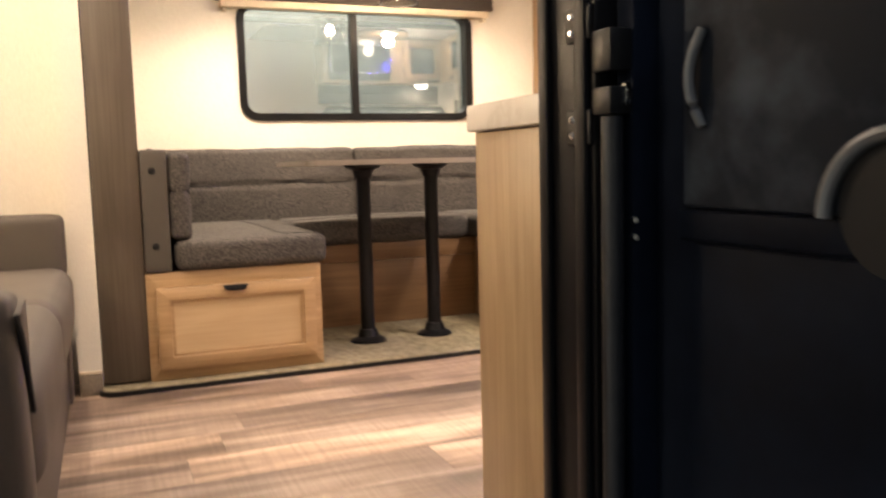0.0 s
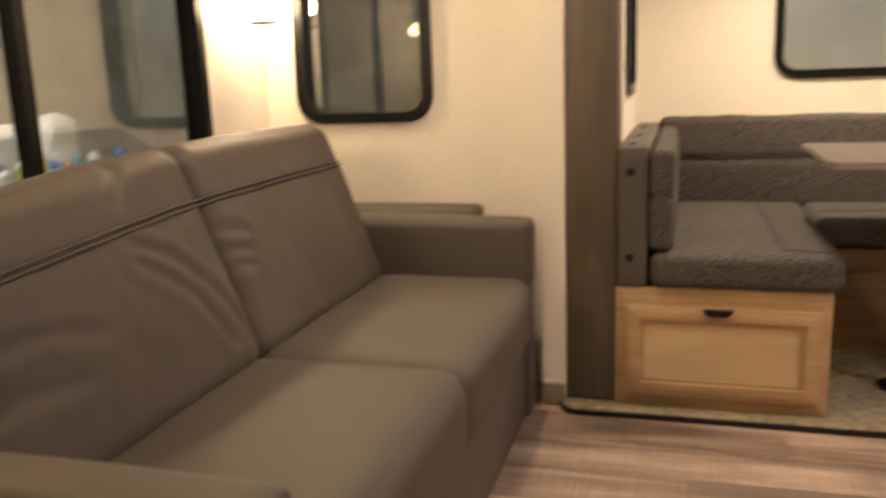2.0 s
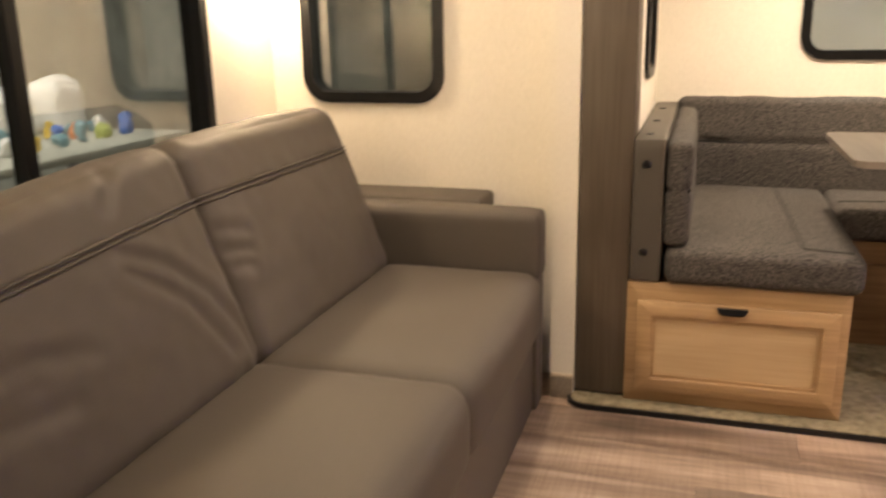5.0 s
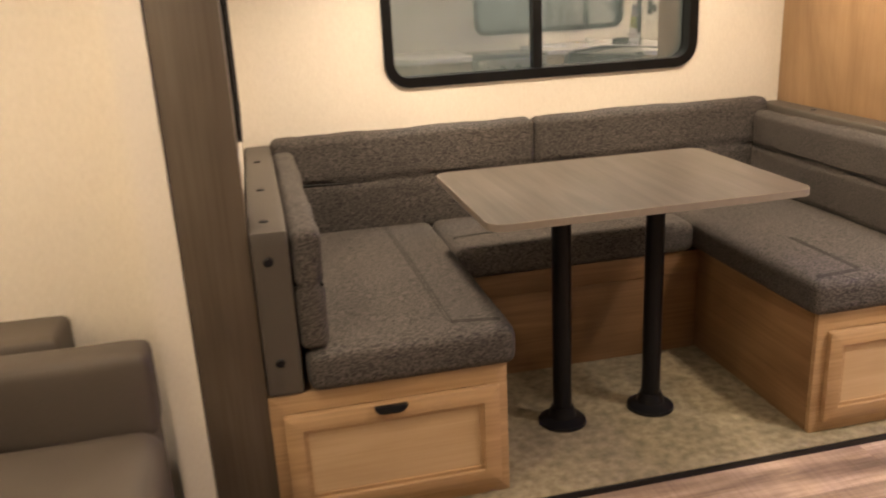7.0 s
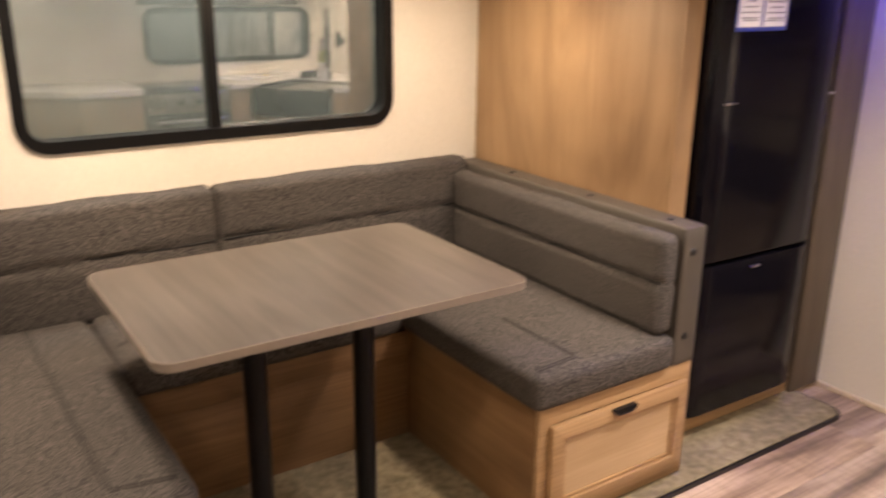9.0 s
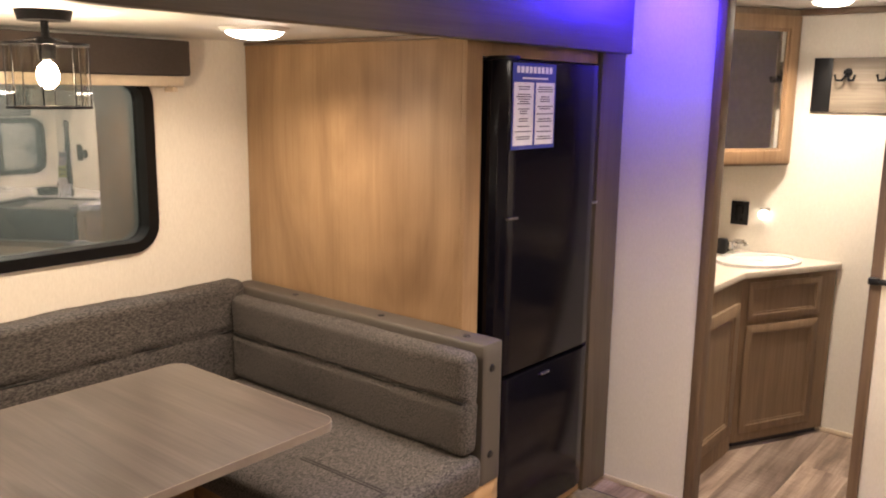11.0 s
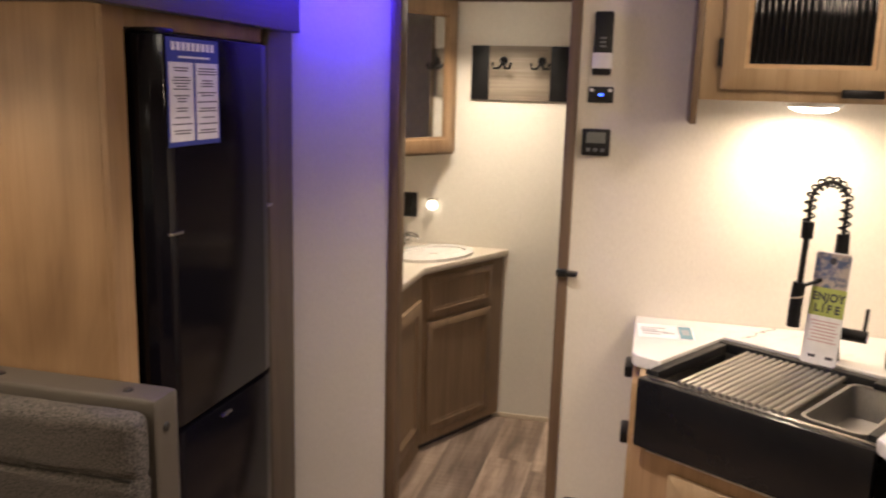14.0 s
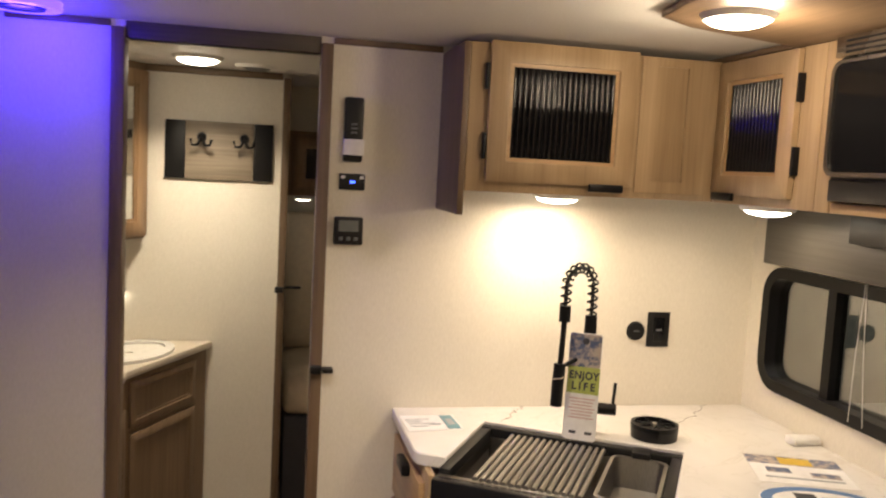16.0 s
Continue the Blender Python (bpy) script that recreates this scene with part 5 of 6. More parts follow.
def counter_things():
    g = thing("glass_rinser", (2.900, -1.745, CTR), "round black glass rinser beside the sink", "rinser")
    c = (2.900, -1.748, CTR)
    part("dish", cyl(bmesh.new(), c, (0, 0, 1), 0.030, 0.066, 0.068, 36), M["black"], g)
    o = [(c[0] + 0.068 * math.cos(a), c[1] + 0.068 * math.sin(a)) for a in (2 * math.pi * k / 36 for k in range(36))]
    i = [(c[0] + 0.058 * math.cos(a), c[1] + 0.058 * math.sin(a)) for a in (2 * math.pi * k / 36 for k in range(36))]
    part("rim", ring(bmesh.new(), o, i, CTR + 0.0295, CTR + 0.042, Matrix.Identity(4)), M["black_metal"], g)
    for k in range(4):
        a = math.pi * k / 4
        d = Vector((math.cos(a), math.sin(a), 0)) * 0.057
        part("spoke", tube(bmesh.new(), [Vector(c) - d + Vector((0, 0, 0.036)), Vector(c) + d + Vector((0, 0, 0.036))], 0.0028, 6), M["black_metal"], g)
    part("nozzle", cyl(bmesh.new(), (c[0], c[1], CTR + 0.03), (0, 0, 1), 0.013, 0.010, 0.007, 14), M["chrome"], g)
    part("spout", moved(boxes((0.44, 0.49, 0.375, 0.432, 0.848, 0.866), r=0.004), SINK), M["black"], g)
    def leaflet(x, y, turn, w, h, label, blocks):
        t = thing("leaflet", (x, y, CTR), label, "leaflet", "printed papers")
        m = Matrix.Translation((x, y, CTR)) @ Matrix.Rotation(radians(turn), 4, "Z")
        part("sheet", prism(bmesh.new(), [(0, 0), (w, 0), (w, h), (0, h)], 0.0004, 0.0014, m), M["paper"], t, smooth=False)
        for k, (u0, u1, v0, v1, mat) in enumerate(blocks):
            part("print_block", prism(bmesh.new(), [(u0 * w, v0 * h), (u1 * w, v0 * h), (u1 * w, v1 * h), (u0 * w, v1 * h)], 0.0014, 0.0019 + 0.0002 * k, m), M[mat], t, smooth=False)
    leaflet(2.985, -1.044, -87.5, 0.161, 0.143, "small printed card lying on the counter", [(0.05, 0.35, 0.55, 0.62, "grey_ink"), (0.05, 0.5, 0.7, 0.75, "grey_ink"), (0.08, 0.4, 0.25, 0.3, "grey_ink"), (0.45, 0.65, 0.35, 0.42, "grey_ink"), (0.08, 0.55, 0.42, 0.46, "grey_ink"), (0.74, 0.97, 0.06, 0.94, "teal"), (0.79, 0.92, 0.3, 0.7, "grey_ink")])
    leaflet(2.551, -1.868, -110.3, 0.242, 0.21, "glossy brochure with photos on the counter", [(0.0, 1.0, 0.68, 1.0, "photo"), (0.35, 0.7, 0.70, 0.96, "yellow"), (0.15, 0.4, 0.38, 0.55, "photo"), (0.6, 0.9, 0.30, 0.46, "photo"), (0.1, 0.9, 0.18, 0.22, "grey_ink")])
    t = thing("oval_brochure", (2.40, -1.945, CTR), "white oval brochure with a blue printed ring", "brochure", "printed papers")
    m = Matrix.Translation((2.405, -1.945, CTR)) @ Matrix.Rotation(radians(-108), 4, "Z")
    def ellipse(rx, ry):
        return [(rx * math.cos(a), ry * math.sin(a)) for a in (2 * math.pi * k / 40 for k in range(40))]
    part("sheet", prism(bmesh.new(), ellipse(0.150, 0.098), 0.0004, 0.0014, m), M["paper"], t, smooth=False)
    part("ring_print", ring(bmesh.new(), ellipse(0.147, 0.095), ellipse(0.120, 0.070), 0.0014, 0.0019, m), M["emblem"], t, "blue printed ring", smooth=False)
    for u, v, w, h in ((-0.06, 0.0, 0.05, 0.05), (0.0, -0.01, 0.06, 0.04)):
        part("print_block", prism(bmesh.new(), [(u, v), (u + w, v), (u + w, v + h), (u, v + h)], 0.0014, 0.0020, m), M["ink"] if u < 0 else M["grey_ink"], t, smooth=False)
    solo("wrapped_hardware", cushion((2.79, -2.222, CTR), (2.84, -2.13, CTR + 0.022), 0.008, (0, 0, 0.002), 6, 0.004, 40), M["white"], "small white plastic packet on the counter", "packet")
    # stove
    s = thing("range_cooker", (1.95, -1.9, 0.0), "black glass-topped gas range with steel front", "stove")
    part("body", boxes((1.66, 2.232, -2.20, -1.60, 0.10, 0.825), r=0.004), M["black"], s)
    part("front_panel", boxes((1.66, 2.232, -1.599, -1.585, 0.70, 0.83), r=0.004), M["steel"], s)
    part("oven_door", boxes((1.67, 2.222, -1.599, -1.582, 0.14, 0.685), r=0.006), M["black_gloss"], s)
    part("glass_lid", boxes((1.665, 2.228, -2.15, -1.592, 0.842, 0.850), r=0.002), M["black_gloss"], s, "black glass lid")
    part("lid_rim", boxes((2.186, 2.230, -2.15, -1.585, 0.8265, 0.8415), r=0.003), M["steel"], s)
    for x in (1.76, 1.88, 2.0, 2.12):
        part("knob", cyl(bmesh.new(), (x, -1.585, 0.772), (0, 1, 0), 0.028, 0.022, 0.018, 20), M["chrome"], s)
    part("oven_handle", tube(bmesh.new(), [(1.70, -1.582, 0.655), (1.70, -1.545, 0.655), (2.19, -1.545, 0.655), (2.19, -1.582, 0.655)], 0.009, 8), M["steel"], s)


def ribbed_door(parent, m, w, h, mats, hinge_side):
    d = shaker(parent, "door", m, w, h, mats, 0.056, 0.020, panel=M["black_gloss"])
    n = int((w - 0.13) / 0.0155)
    for k in range(n):
        bm = bmesh.new()
        x = 0.062 + (w - 0.124) * (k + 0.5) / n
        cyl(bm, m @ Vector((x, 0.066, 0.0052)), m.to_3x3() @ Vector((0, 1, 0)), h - 0.132, 0.0078, 0.0078, 20, caps=False)
        part("glass_rib", bm, M["rib_glass"], d)
    for v in (0.06, h - 0.13):
        x = -0.012 if hinge_side < 0 else w + 0.002
        hb = prism(bmesh.new(), [(x, v), (x + 0.010, v), (x + 0.010, v + 0.07), (x, v + 0.07)], 0.0, 0.018, m, r=0.002)
        part("hinge", hb, M["black_metal"], d)
    x = w - 0.13 if hinge_side < 0 else 0.03
    part("handle", prism(bmesh.new(), [(x, -0.016), (x + 0.10, -0.016), (x + 0.10, 0.006), (x, 0.006)], 0.018, 0.032, m, r=0.003), M["black_metal"], d, "black edge pull")


def upper_cabinets():
    wood3 = (M["maple_y"], M["maple_z"], M["maple_z"])
    c = thing("upper_cabinet", (3.08, -1.5, 1.49), "light maple upper cabinet with a ribbed glass door", "cabinet", "upper kitchen cabinets")
    part("side_panel", boxes((2.935, 3.218, -1.152, -1.134, 1.490, 1.955), r=0.003), M["trim_z"], c, "brown wood side panel")
    part("body", boxes((2.958, 3.218, -1.90, -1.153, 1.556, 1.955), r=0.002), M["maple_z"], c)
    part("face_frame", boxes((2.938, 2.957, -1.895, -1.153, 1.556, 1.955), r=0.002), M["maple_z"], c)
    m = Matrix.Translation((2.937, -1.205, 1.585)) @ Matrix(((0, 0, -1, 0), (-1, 0, 0, 0), (0, 1, 0, 0), (0, 0, 0, 1)))
    ribbed_door(c, m, 0.425, 0.375, wood3, -1)
    o, i = [(-1.862, 1.574), (-1.645, 1.574), (-1.645, 1.951), (-1.862, 1.951)], [(-1.787, 1.606), (-1.692, 1.606), (-1.692, 1.928), (-1.787, 1.928)]
    part("filler_frame", ring(bmesh.new(), o, i, 2.932, 2.9375, SIDEWAYS), M["maple_z"], c, "narrow frame around a recessed panel")
    c = thing("upper_cabinet", (2.77, -2.06, 1.55), "light maple corner cabinet with a dark glass door", "cabinet", "upper kitchen cabinets")
    part("body", boxes((2.50, 2.956, -2.224, -1.925, 1.556, 1.955), r=0.002), M["maple_z"], c)
    part("face_frame", boxes((2.50, 2.956, -1.924, -1.906, 1.556, 1.955), r=0.002), M["maple_z"], c)
    m = Matrix.Translation((2.945, -1.905, 1.580)) @ Matrix(((-1, 0, 0, 0), (0, 0, 1, 0), (0, 1, 0, 0), (0, 0, 0, 1)))
    ribbed_door(c, m, 0.365, 0.37, (M["maple_x"], M["maple_z"], M["maple_z"]), 1)
    c = thing("microwave_cabinet", (2.2, -2.06, 1.55), "light maple cabinet frame around the microwave", "cabinet")
    part("stile", boxes((2.445, 2.498, -2.224, -1.906, 1.556, 1.955), r=0.002), M["maple_z"], c)
    part("stile", boxes((1.80, 1.85, -2.224, -1.906, 1.556, 1.955), r=0.002), M["maple_z"], c)
    part("shelf", boxes((1.852, 2.443, -2.224, -1.908, 1.556, 1.580), r=0.002), M["maple_x"], c)
    w = thing("microwave_oven", (2.15, -2.05, 1.581), "black and steel microwave oven in the cabinet", "microwave")
    part("body", boxes((1.856, 2.440, -2.20, -1.900, 1.598, 1.94), r=0.004), M["black"], w)
    o, i = rounded(1.86, 2.438, 1.640, 1.90, 0.03), rounded(1.872, 2.426, 1.650, 1.893, 0.026)
    part("door", ring(bmesh.new(), o, i, -1.899, -1.876, UPRIGHT), M["steel"], w)
    part("door_glass", prism(bmesh.new(), i, -1.899, -1.882, UPRIGHT), M["black_gloss"], w)
    t = part("vent_panel", boxes((1.86, 2.425, -1.899, -1.872, 1.905, 1.952), r=0.004), M["steel"], w)
    for k in range(3):
        part("slot", boxes((1.90, 2.39, -1.8735, -1.8712, 1.913 + 0.012 * k, 1.918 + 0.012 * k)), M["black"], t, smooth=False)
    part("lower_panel", boxes((1.86, 2.43, -1.903, -1.888, 1.584, 1.634), r=0.003), M["black"], w)
    solo("dark_valance_board", boxes((1.80, 3.00, -2.135, -2.117, 1.378, 1.553), r=0.003), M["grey_board"], "grey wood valance board over the kitchen window", "valance")
    solo("vent_strip", boxes((1.85, 2.60, -2.116, -2.09, 1.475, 1.550), r=0.003), M["black"], "black vent strip under the microwave", "vent")
    for x, y in ((3.05, -1.46), (2.77, -1.965)):
        dome_lamp(x, y, 1.555, 0.062, "small glowing lamp under the upper cabinet")
    solo("overhead_bulkhead", prism(bmesh.new(), [(3.215, -1.905), (2.62, -1.905), (2.50, -1.55), (2.42, -1.44), (2.28, -1.42), (1.2, -1.42), (1.2, -2.2), (3.215, -2.2)], 1.957, CEIL - 0.002, r=0.003), M["bulkhead"], "brown wood ceiling panel with lamps over the kitchen", "ceiling panel", "structure")
    n = thing("blind_cord", (2.72, -2.19, 0.95), "thin white blind cords at the kitchen window", "cord")
    for low in (2.660, 2.604):
        part("strand", tube(bmesh.new(), [(2.645, -2.195, 1.40), (1.19 + low * 0.55, -2.189, 1.17), (low, -2.192, 0.985)], 0.0011, 5), M["white"], n)


def wall_devices():
    x = X_BATH
    r = thing("remote_control", (x, -0.875, 1.617), "black remote control in a wall holder", "remote control")
    part("body", boxes((x - 0.022, x - 0.001, -0.903, -0.846, 1.617, 1.806), r=0.007), M["black"], r)
    part("holder", boxes((x - 0.026, x - 0.0005, -0.907, -0.846, 1.637, 1.684), r=0.003), M["paper"], r, "white paper sleeve")
    for z in (1.700, 1.712, 1.724):
        part("button", boxes((x - 0.024, x - 0.0215, -0.885, -0.866, z, z + 0.006), r=0.001), M["grey_metal"], r)
    t = thing("tank_monitor", (x, -0.877, 1.535), "small black monitor panel with a blue light", "control panel")
    part("body", boxes((x - 0.014, x - 0.001, -0.915, -0.838, 1.535, 1.583), r=0.004), M["black"], t)
    part("display", boxes((x - 0.0155, x - 0.0138, -0.885, -0.870, 1.555, 1.562)), M["blue_dot"], t, "tiny blue light", smooth=False)
    for y in (-0.905, -0.849):
        part("label", boxes((x - 0.0150, x - 0.0139, y - 0.006, y + 0.006, 1.568, 1.577)), M["paper"], t, smooth=False)
    t = thing("thermostat", (x, -0.87, 1.372), "square black thermostat with a grey display", "thermostat")
    part("body", boxes((x - 0.022, x - 0.001, -0.914, -0.828, 1.372, 1.455), r=0.005), M["black"], t)
    part("display", boxes((x - 0.0232, x - 0.0218, -0.900, -0.842, 1.412, 1.445)), M["lcd"], t, smooth=False)
    for y in (-0.893, -0.871, -0.849):
        part("button", boxes((x - 0.0245, x - 0.0215, y - 0.006, y + 0.006, 1.385, 1.396), r=0.001), M["grey_metal"], t)
    o = thing("wall_outlet", (x, -1.898, 1.067), "black wall outlet above the counter", "outlet", "outlets")
    part("plate", boxes((x - 0.007, x - 0.001, -1.937, -1.860, 1.067, 1.182), r=0.002), M["black"], o)
    part("insert", boxes((x - 0.010, x - 0.0068, -1.917, -1.880, 1.085, 1.164), r=0.001), M["black_gloss"], o)
    part("label", boxes((x - 0.0108, x - 0.0098, -1.908, -1.889, 1.120, 1.127)), M["grey_metal"], o, smooth=False)
    s = thing("round_switch", (x, -1.820, 1.09), "round black wall switch above the counter", "switch")
    part("plate", cyl(bmesh.new(), (x - 0.001, -1.820, 1.118), (-1, 0, 0), 0.008, 0.032, 0.029, 28), M["black"], s)
    part("label", boxes((x - 0.0102, x - 0.0088, -1.830, -1.810, 1.116, 1.121)), M["grey_metal"], s, smooth=False)
    l = thing("door_latch", (x, -0.79, 0.98), "black latch on the bathroom door trim", "latch", "latches")
    part("body", boxes((x - 0.040, x - 0.0165, -0.806, -0.772, 0.984, 1.008), r=0.004), M["black"], l)
    part("tongue", boxes((x - 0.055, x - 0.0165, -0.840, -0.807, 0.990, 1.004), r=0.004), M["black"], l)
    py, pz = -0.876, 0.19
    d = thing("gas_detector", (x, py, pz - 0.03), "small black gas detector with a green light on the wall", "gas detector")
    part("body", cushion((x - 0.034, py - 0.042, pz - 0.030), (x - 0.001, py + 0.042, pz + 0.030), 0.014, (0, 0, 0), 8), M["black"], d)
    part("face", boxes((x - 0.037, x - 0.033, py - 0.030, py + 0.030, pz - 0.018, pz + 0.012), r=0.002), M["black_gloss"], d)
    part("indicator", boxes((x - 0.0385, x - 0.0365, py + 0.010, py + 0.018, pz - 0.012, pz - 0.006)), M["green_dot"], d, "tiny green light", smooth=False)


def bathroom():
    solo("wall_hooks", boxes((HOOK_X, HOOK_X + 0.04, -0.690, Y_FAR, 0, CEIL)), W, "cream papered bathroom wall with coat hooks", "wall", "structure", smooth=False)
    solo("wall_bath_side", boxes((X_BATH + 0.042, 5.0, Y_FAR, Y_FAR + 0.05, 0, CEIL)), W, "plain cream bathroom side wall", "wall", "structure", smooth=False)
    solo("wall_bed_end", boxes((4.95, 5.0, Y_NEAR, Y_FAR, 0, CEIL)), W, "plain cream bedroom end wall", "wall", "structure", smooth=False)
    solo("wall_near_bed", boxes((X_BATH + 0.042, 5.0, Y_NEAR - 0.05, Y_NEAR, 0, CEIL)), W, "plain cream bedroom side wall", "wall", "structure", smooth=False)
    def trim(name, x0, x1, y0, y1, z0, z1, mat, label):
        solo(name, boxes((x0, x1, y0, y1, z0, z1), r=0.003), M[mat], label, "trim", "structure")
    x = X_BATH
    trim("trim_1", x - 0.016, x + 0.056, -0.236, -0.200, 0.0, 1.955, "trim_z", "brown wood bathroom door trim")
    trim("trim_2", x - 0.016, x + 0.056, -0.808, -0.774, 0.0, 1.955, "trim_z", "brown wood bathroom door trim")
    trim("trim_3", x - 0.006, x + 0.046, -0.773, -0.237, 1.925, 1.973, "dark_y", "dark wood bathroom door head")
    trim("trim_4", x - 0.012, x - 0.001, -1.133, -0.809, 1.955, 1.973, "trim_y", "thin brown ceiling moulding")
    trim("trim_5", x - 0.012, x - 0.001, -0.199, 0.07, 1.955, 1.973, "trim_y", "thin brown ceiling moulding")
    trim("trim_6", HOOK_X - 0.014, HOOK_X - 0.001, -0.688, 0.185, 1.945, 1.973, "trim_y", "brown ceiling moulding in the bathroom")
    trim("trim_7", HOOK_X - 0.012, HOOK_X + 0.052, -0.722, -0.691, 0.0, 1.955, "trim_z", "brown wood bedroom door trim")
    trim("trim_8", x - 0.010, x - 0.001, -0.199, 0.186, 0.0, 0.022, "cream", "thin cream baseboard")
    trim("trim_9", HOOK_X - 0.010, HOOK_X - 0.001, -0.690, 0.0, 0.0, 0.022, "cream", "thin cream baseboard")
    trim("trim_10", -0.234, -0.158, -0.008, -0.001, 0.0, 0.075, "rack", "wood-print baseboard beside the slide-out")
    trim("trim_11", -0.234, -0.158, -0.010, -0.001, 0.0755, 0.088, "cream", "thin cream baseboard lip")
    solo("trim_12", ring(bmesh.new(), rounded(-0.174, 3.069, -0.071, 1.188, 0.066), rounded(-0.1655, 3.0605, -0.0625, 1.1855, 0.0595), 0.0, 0.017, Matrix.Identity(4)), M["black"], "black rubber edge of the slide-out carpet", "trim", "structure")
    v = thing("bathroom_vanity", (4.0, 0.0, 0.0), "brown wood corner vanity with shaker doors", "vanity")
    wood3 = (M["vanity_z"],) * 3
    part("top", prism(bmesh.new(), [(3.262, -0.165), (3.82, -0.163), (4.352, -0.425), (4.352, 0.186), (3.262, 0.186)], 0.800, 0.830, r=0.004), M["ceramic_top"], v, "cream stone top")
    n = Vector((4.335 - 3.84, -0.405 + 0.148, 0))
    ang = math.degrees(math.atan2(n.y, n.x))
    m = facing_y(3.845, -0.146, 0.0, ang)
    part("front_frame", prism(bmesh.new(), [(0, 0.03), (n.length, 0.03), (n.length, 0.799), (0, 0.799)], -0.02, 0.0, m), M["vanity_z"], v)
    shaker(v, "drawer_front", m @ Matrix.Translation((0.035, 0.600, 0.001)), n.length - 0.13, 0.175, wood3, 0.030, 0.012)
    shaker(v, "door", m @ Matrix.Translation((0.035, 0.075, 0.001)), n.length - 0.13, 0.505, wood3, 0.038, 0.012)
    m2 = facing_y(3.270, -0.148, 0.0)
    part("side_front", prism(bmesh.new(), [(0, 0.0), (0.57, 0.0), (0.57, 0.799), (0, 0.799)], -0.018, 0.0, m2), M["vanity_z"], v)
    shaker(v, "door", m2 @ Matrix.Translation((0.05, 0.10, 0.001)), 0.47, 0.60, wood3, 0.055, 0.018)
    part("kick", prism(bmesh.new(), [(0.03, 0.0), (n.length - 0.01, 0.0), (n.length - 0.01, 0.029), (0.03, 0.029)], -0.05, -0.022, m), M["ink"], v)
    b = thing("wash_basin", (4.12, -0.10, 0.83), "white oval wash basin set into the vanity", "basin")
    turn = Matrix.Translation((4.10, -0.125, 0.830)) @ Matrix.Rotation(radians(ang), 4, "Z")
    def oval(rx, ry):
        return [(rx * math.cos(a), ry * math.sin(a)) for a in (2 * math.pi * k / 40 for k in range(40))]
    part("rim", ring(bmesh.new(), oval(0.215, 0.150), oval(0.180, 0.115), 0.0005, 0.014, turn), M["ceramic"], b)
    part("bowl", ring(bmesh.new(), oval(0.183, 0.118), oval(0.02, 0.015), 0.0008, 0.004, turn), M["ceramic"], b)
    f = thing("basin_faucet", (4.27, 0.05, 0.83), "small chrome two-handle basin faucet", "faucet")
    part("base", cushion((4.21, 0.035, 0.83), (4.33, 0.085, 0.852), 0.010, (0, 0, 0.002), 7), M["chrome"], f)
    part("spout", tube(bmesh.new(), [(4.27, 0.06, 0.85), (4.26, 0.045, 0.885), (4.235, 0.0, 0.890), (4.225, -0.02, 0.878)], 0.011, 10), M["chrome"], f)
    for xx in (4.225, 4.315):
        part("handle", cyl(bmesh.new(), (xx, 0.06, 0.852), (0, 0, 1), 0.035, 0.020, 0.016, 16), M["chrome"], f)
    solo("soap_bottle", cushion((4.16, 0.06, 0.831), (4.21, 0.11, 0.905), 0.012, (0, 0, 0), 7), M["black"], "small black bottle beside the basin faucet", "bottle")
    o = thing("wall_outlet", (HOOK_X, 0.07, 0.954), "black wall outlet above the vanity", "outlet", "outlets")
    part("plate", boxes((HOOK_X - 0.008, HOOK_X - 0.001, 0.027, 0.113, 0.954, 1.071), r=0.002), M["black"], o)
    part("insert", boxes((HOOK_X - 0.011, HOOK_X - 0.0078, 0.050, 0.090, 0.975, 1.050), r=0.001), M["black_gloss"], o)
    g = thing("night_light", (HOOK_X, -0.05, 1.0), "small glowing round night light", "night light")
    part("cap", boxes((HOOK_X - 0.020, HOOK_X - 0.001, -0.075, -0.028, 1.035, 1.050), r=0.003), M["steel"], g)
    bm = bmesh.new()
    bmesh.ops.create_uvsphere(bm, u_segments=16, v_segments=10, radius=0.023, matrix=Matrix.Translation((HOOK_X - 0.024, -0.051, 1.018)))
    part("globe", bm, M["night_glow"], g)
    h = thing("coat_hook_board", (HOOK_X, -0.435, 1.515), "grey wood coat rack board with two double hooks", "coat rack")
    part("board", boxes((HOOK_X - 0.012, HOOK_X - 0.001, -0.575, -0.299, 1.515, 1.755), r=0.002), M["rack"], h)
    for y0, y1 in ((-0.655, -0.576), (-0.298, -0.218)):
        part("end_block", boxes((HOOK_X - 0.012, HOOK_X - 0.001, y0, y1, 1.515, 1.755), r=0.002), M["black"], h, "black end block")
    for y in (-0.364, -0.536):
        k = part("hook", cyl(bmesh.new(), (HOOK_X - 0.012, y, 1.690), (-1, 0, 0), 0.012, 0.020, 0.016, 16), M["black_metal"], h)
        for s in (-1, 1):
            part("prong", tube(bmesh.new(), [(HOOK_X - 0.020, y, 1.685), (HOOK_X - 0.05, y + 0.015 * s, 1.655), (HOOK_X - 0.06, y + 0.035 * s, 1.655), (HOOK_X - 0.062, y + 0.042 * s, 1.680)], 0.006, 8), M["black_metal"], k)
    c = thing("mirror_cabinet", (4.15, 0.0, 1.25), "brown wood corner medicine cabinet with a mirror door", "cabinet")
    part("body", prism(bmesh.new(), [(3.93, 0.110), (4.350, -0.142), (4.352, 0.186), (3.90, 0.186)], 1.262, 1.972), M["vanity_z"], c)
    n2 = Vector((4.350 - 3.925, -0.146 - 0.108, 0))
    m3 = facing_y(3.925, 0.104, 1.275, math.degrees(math.atan2(n2.y, n2.x)))
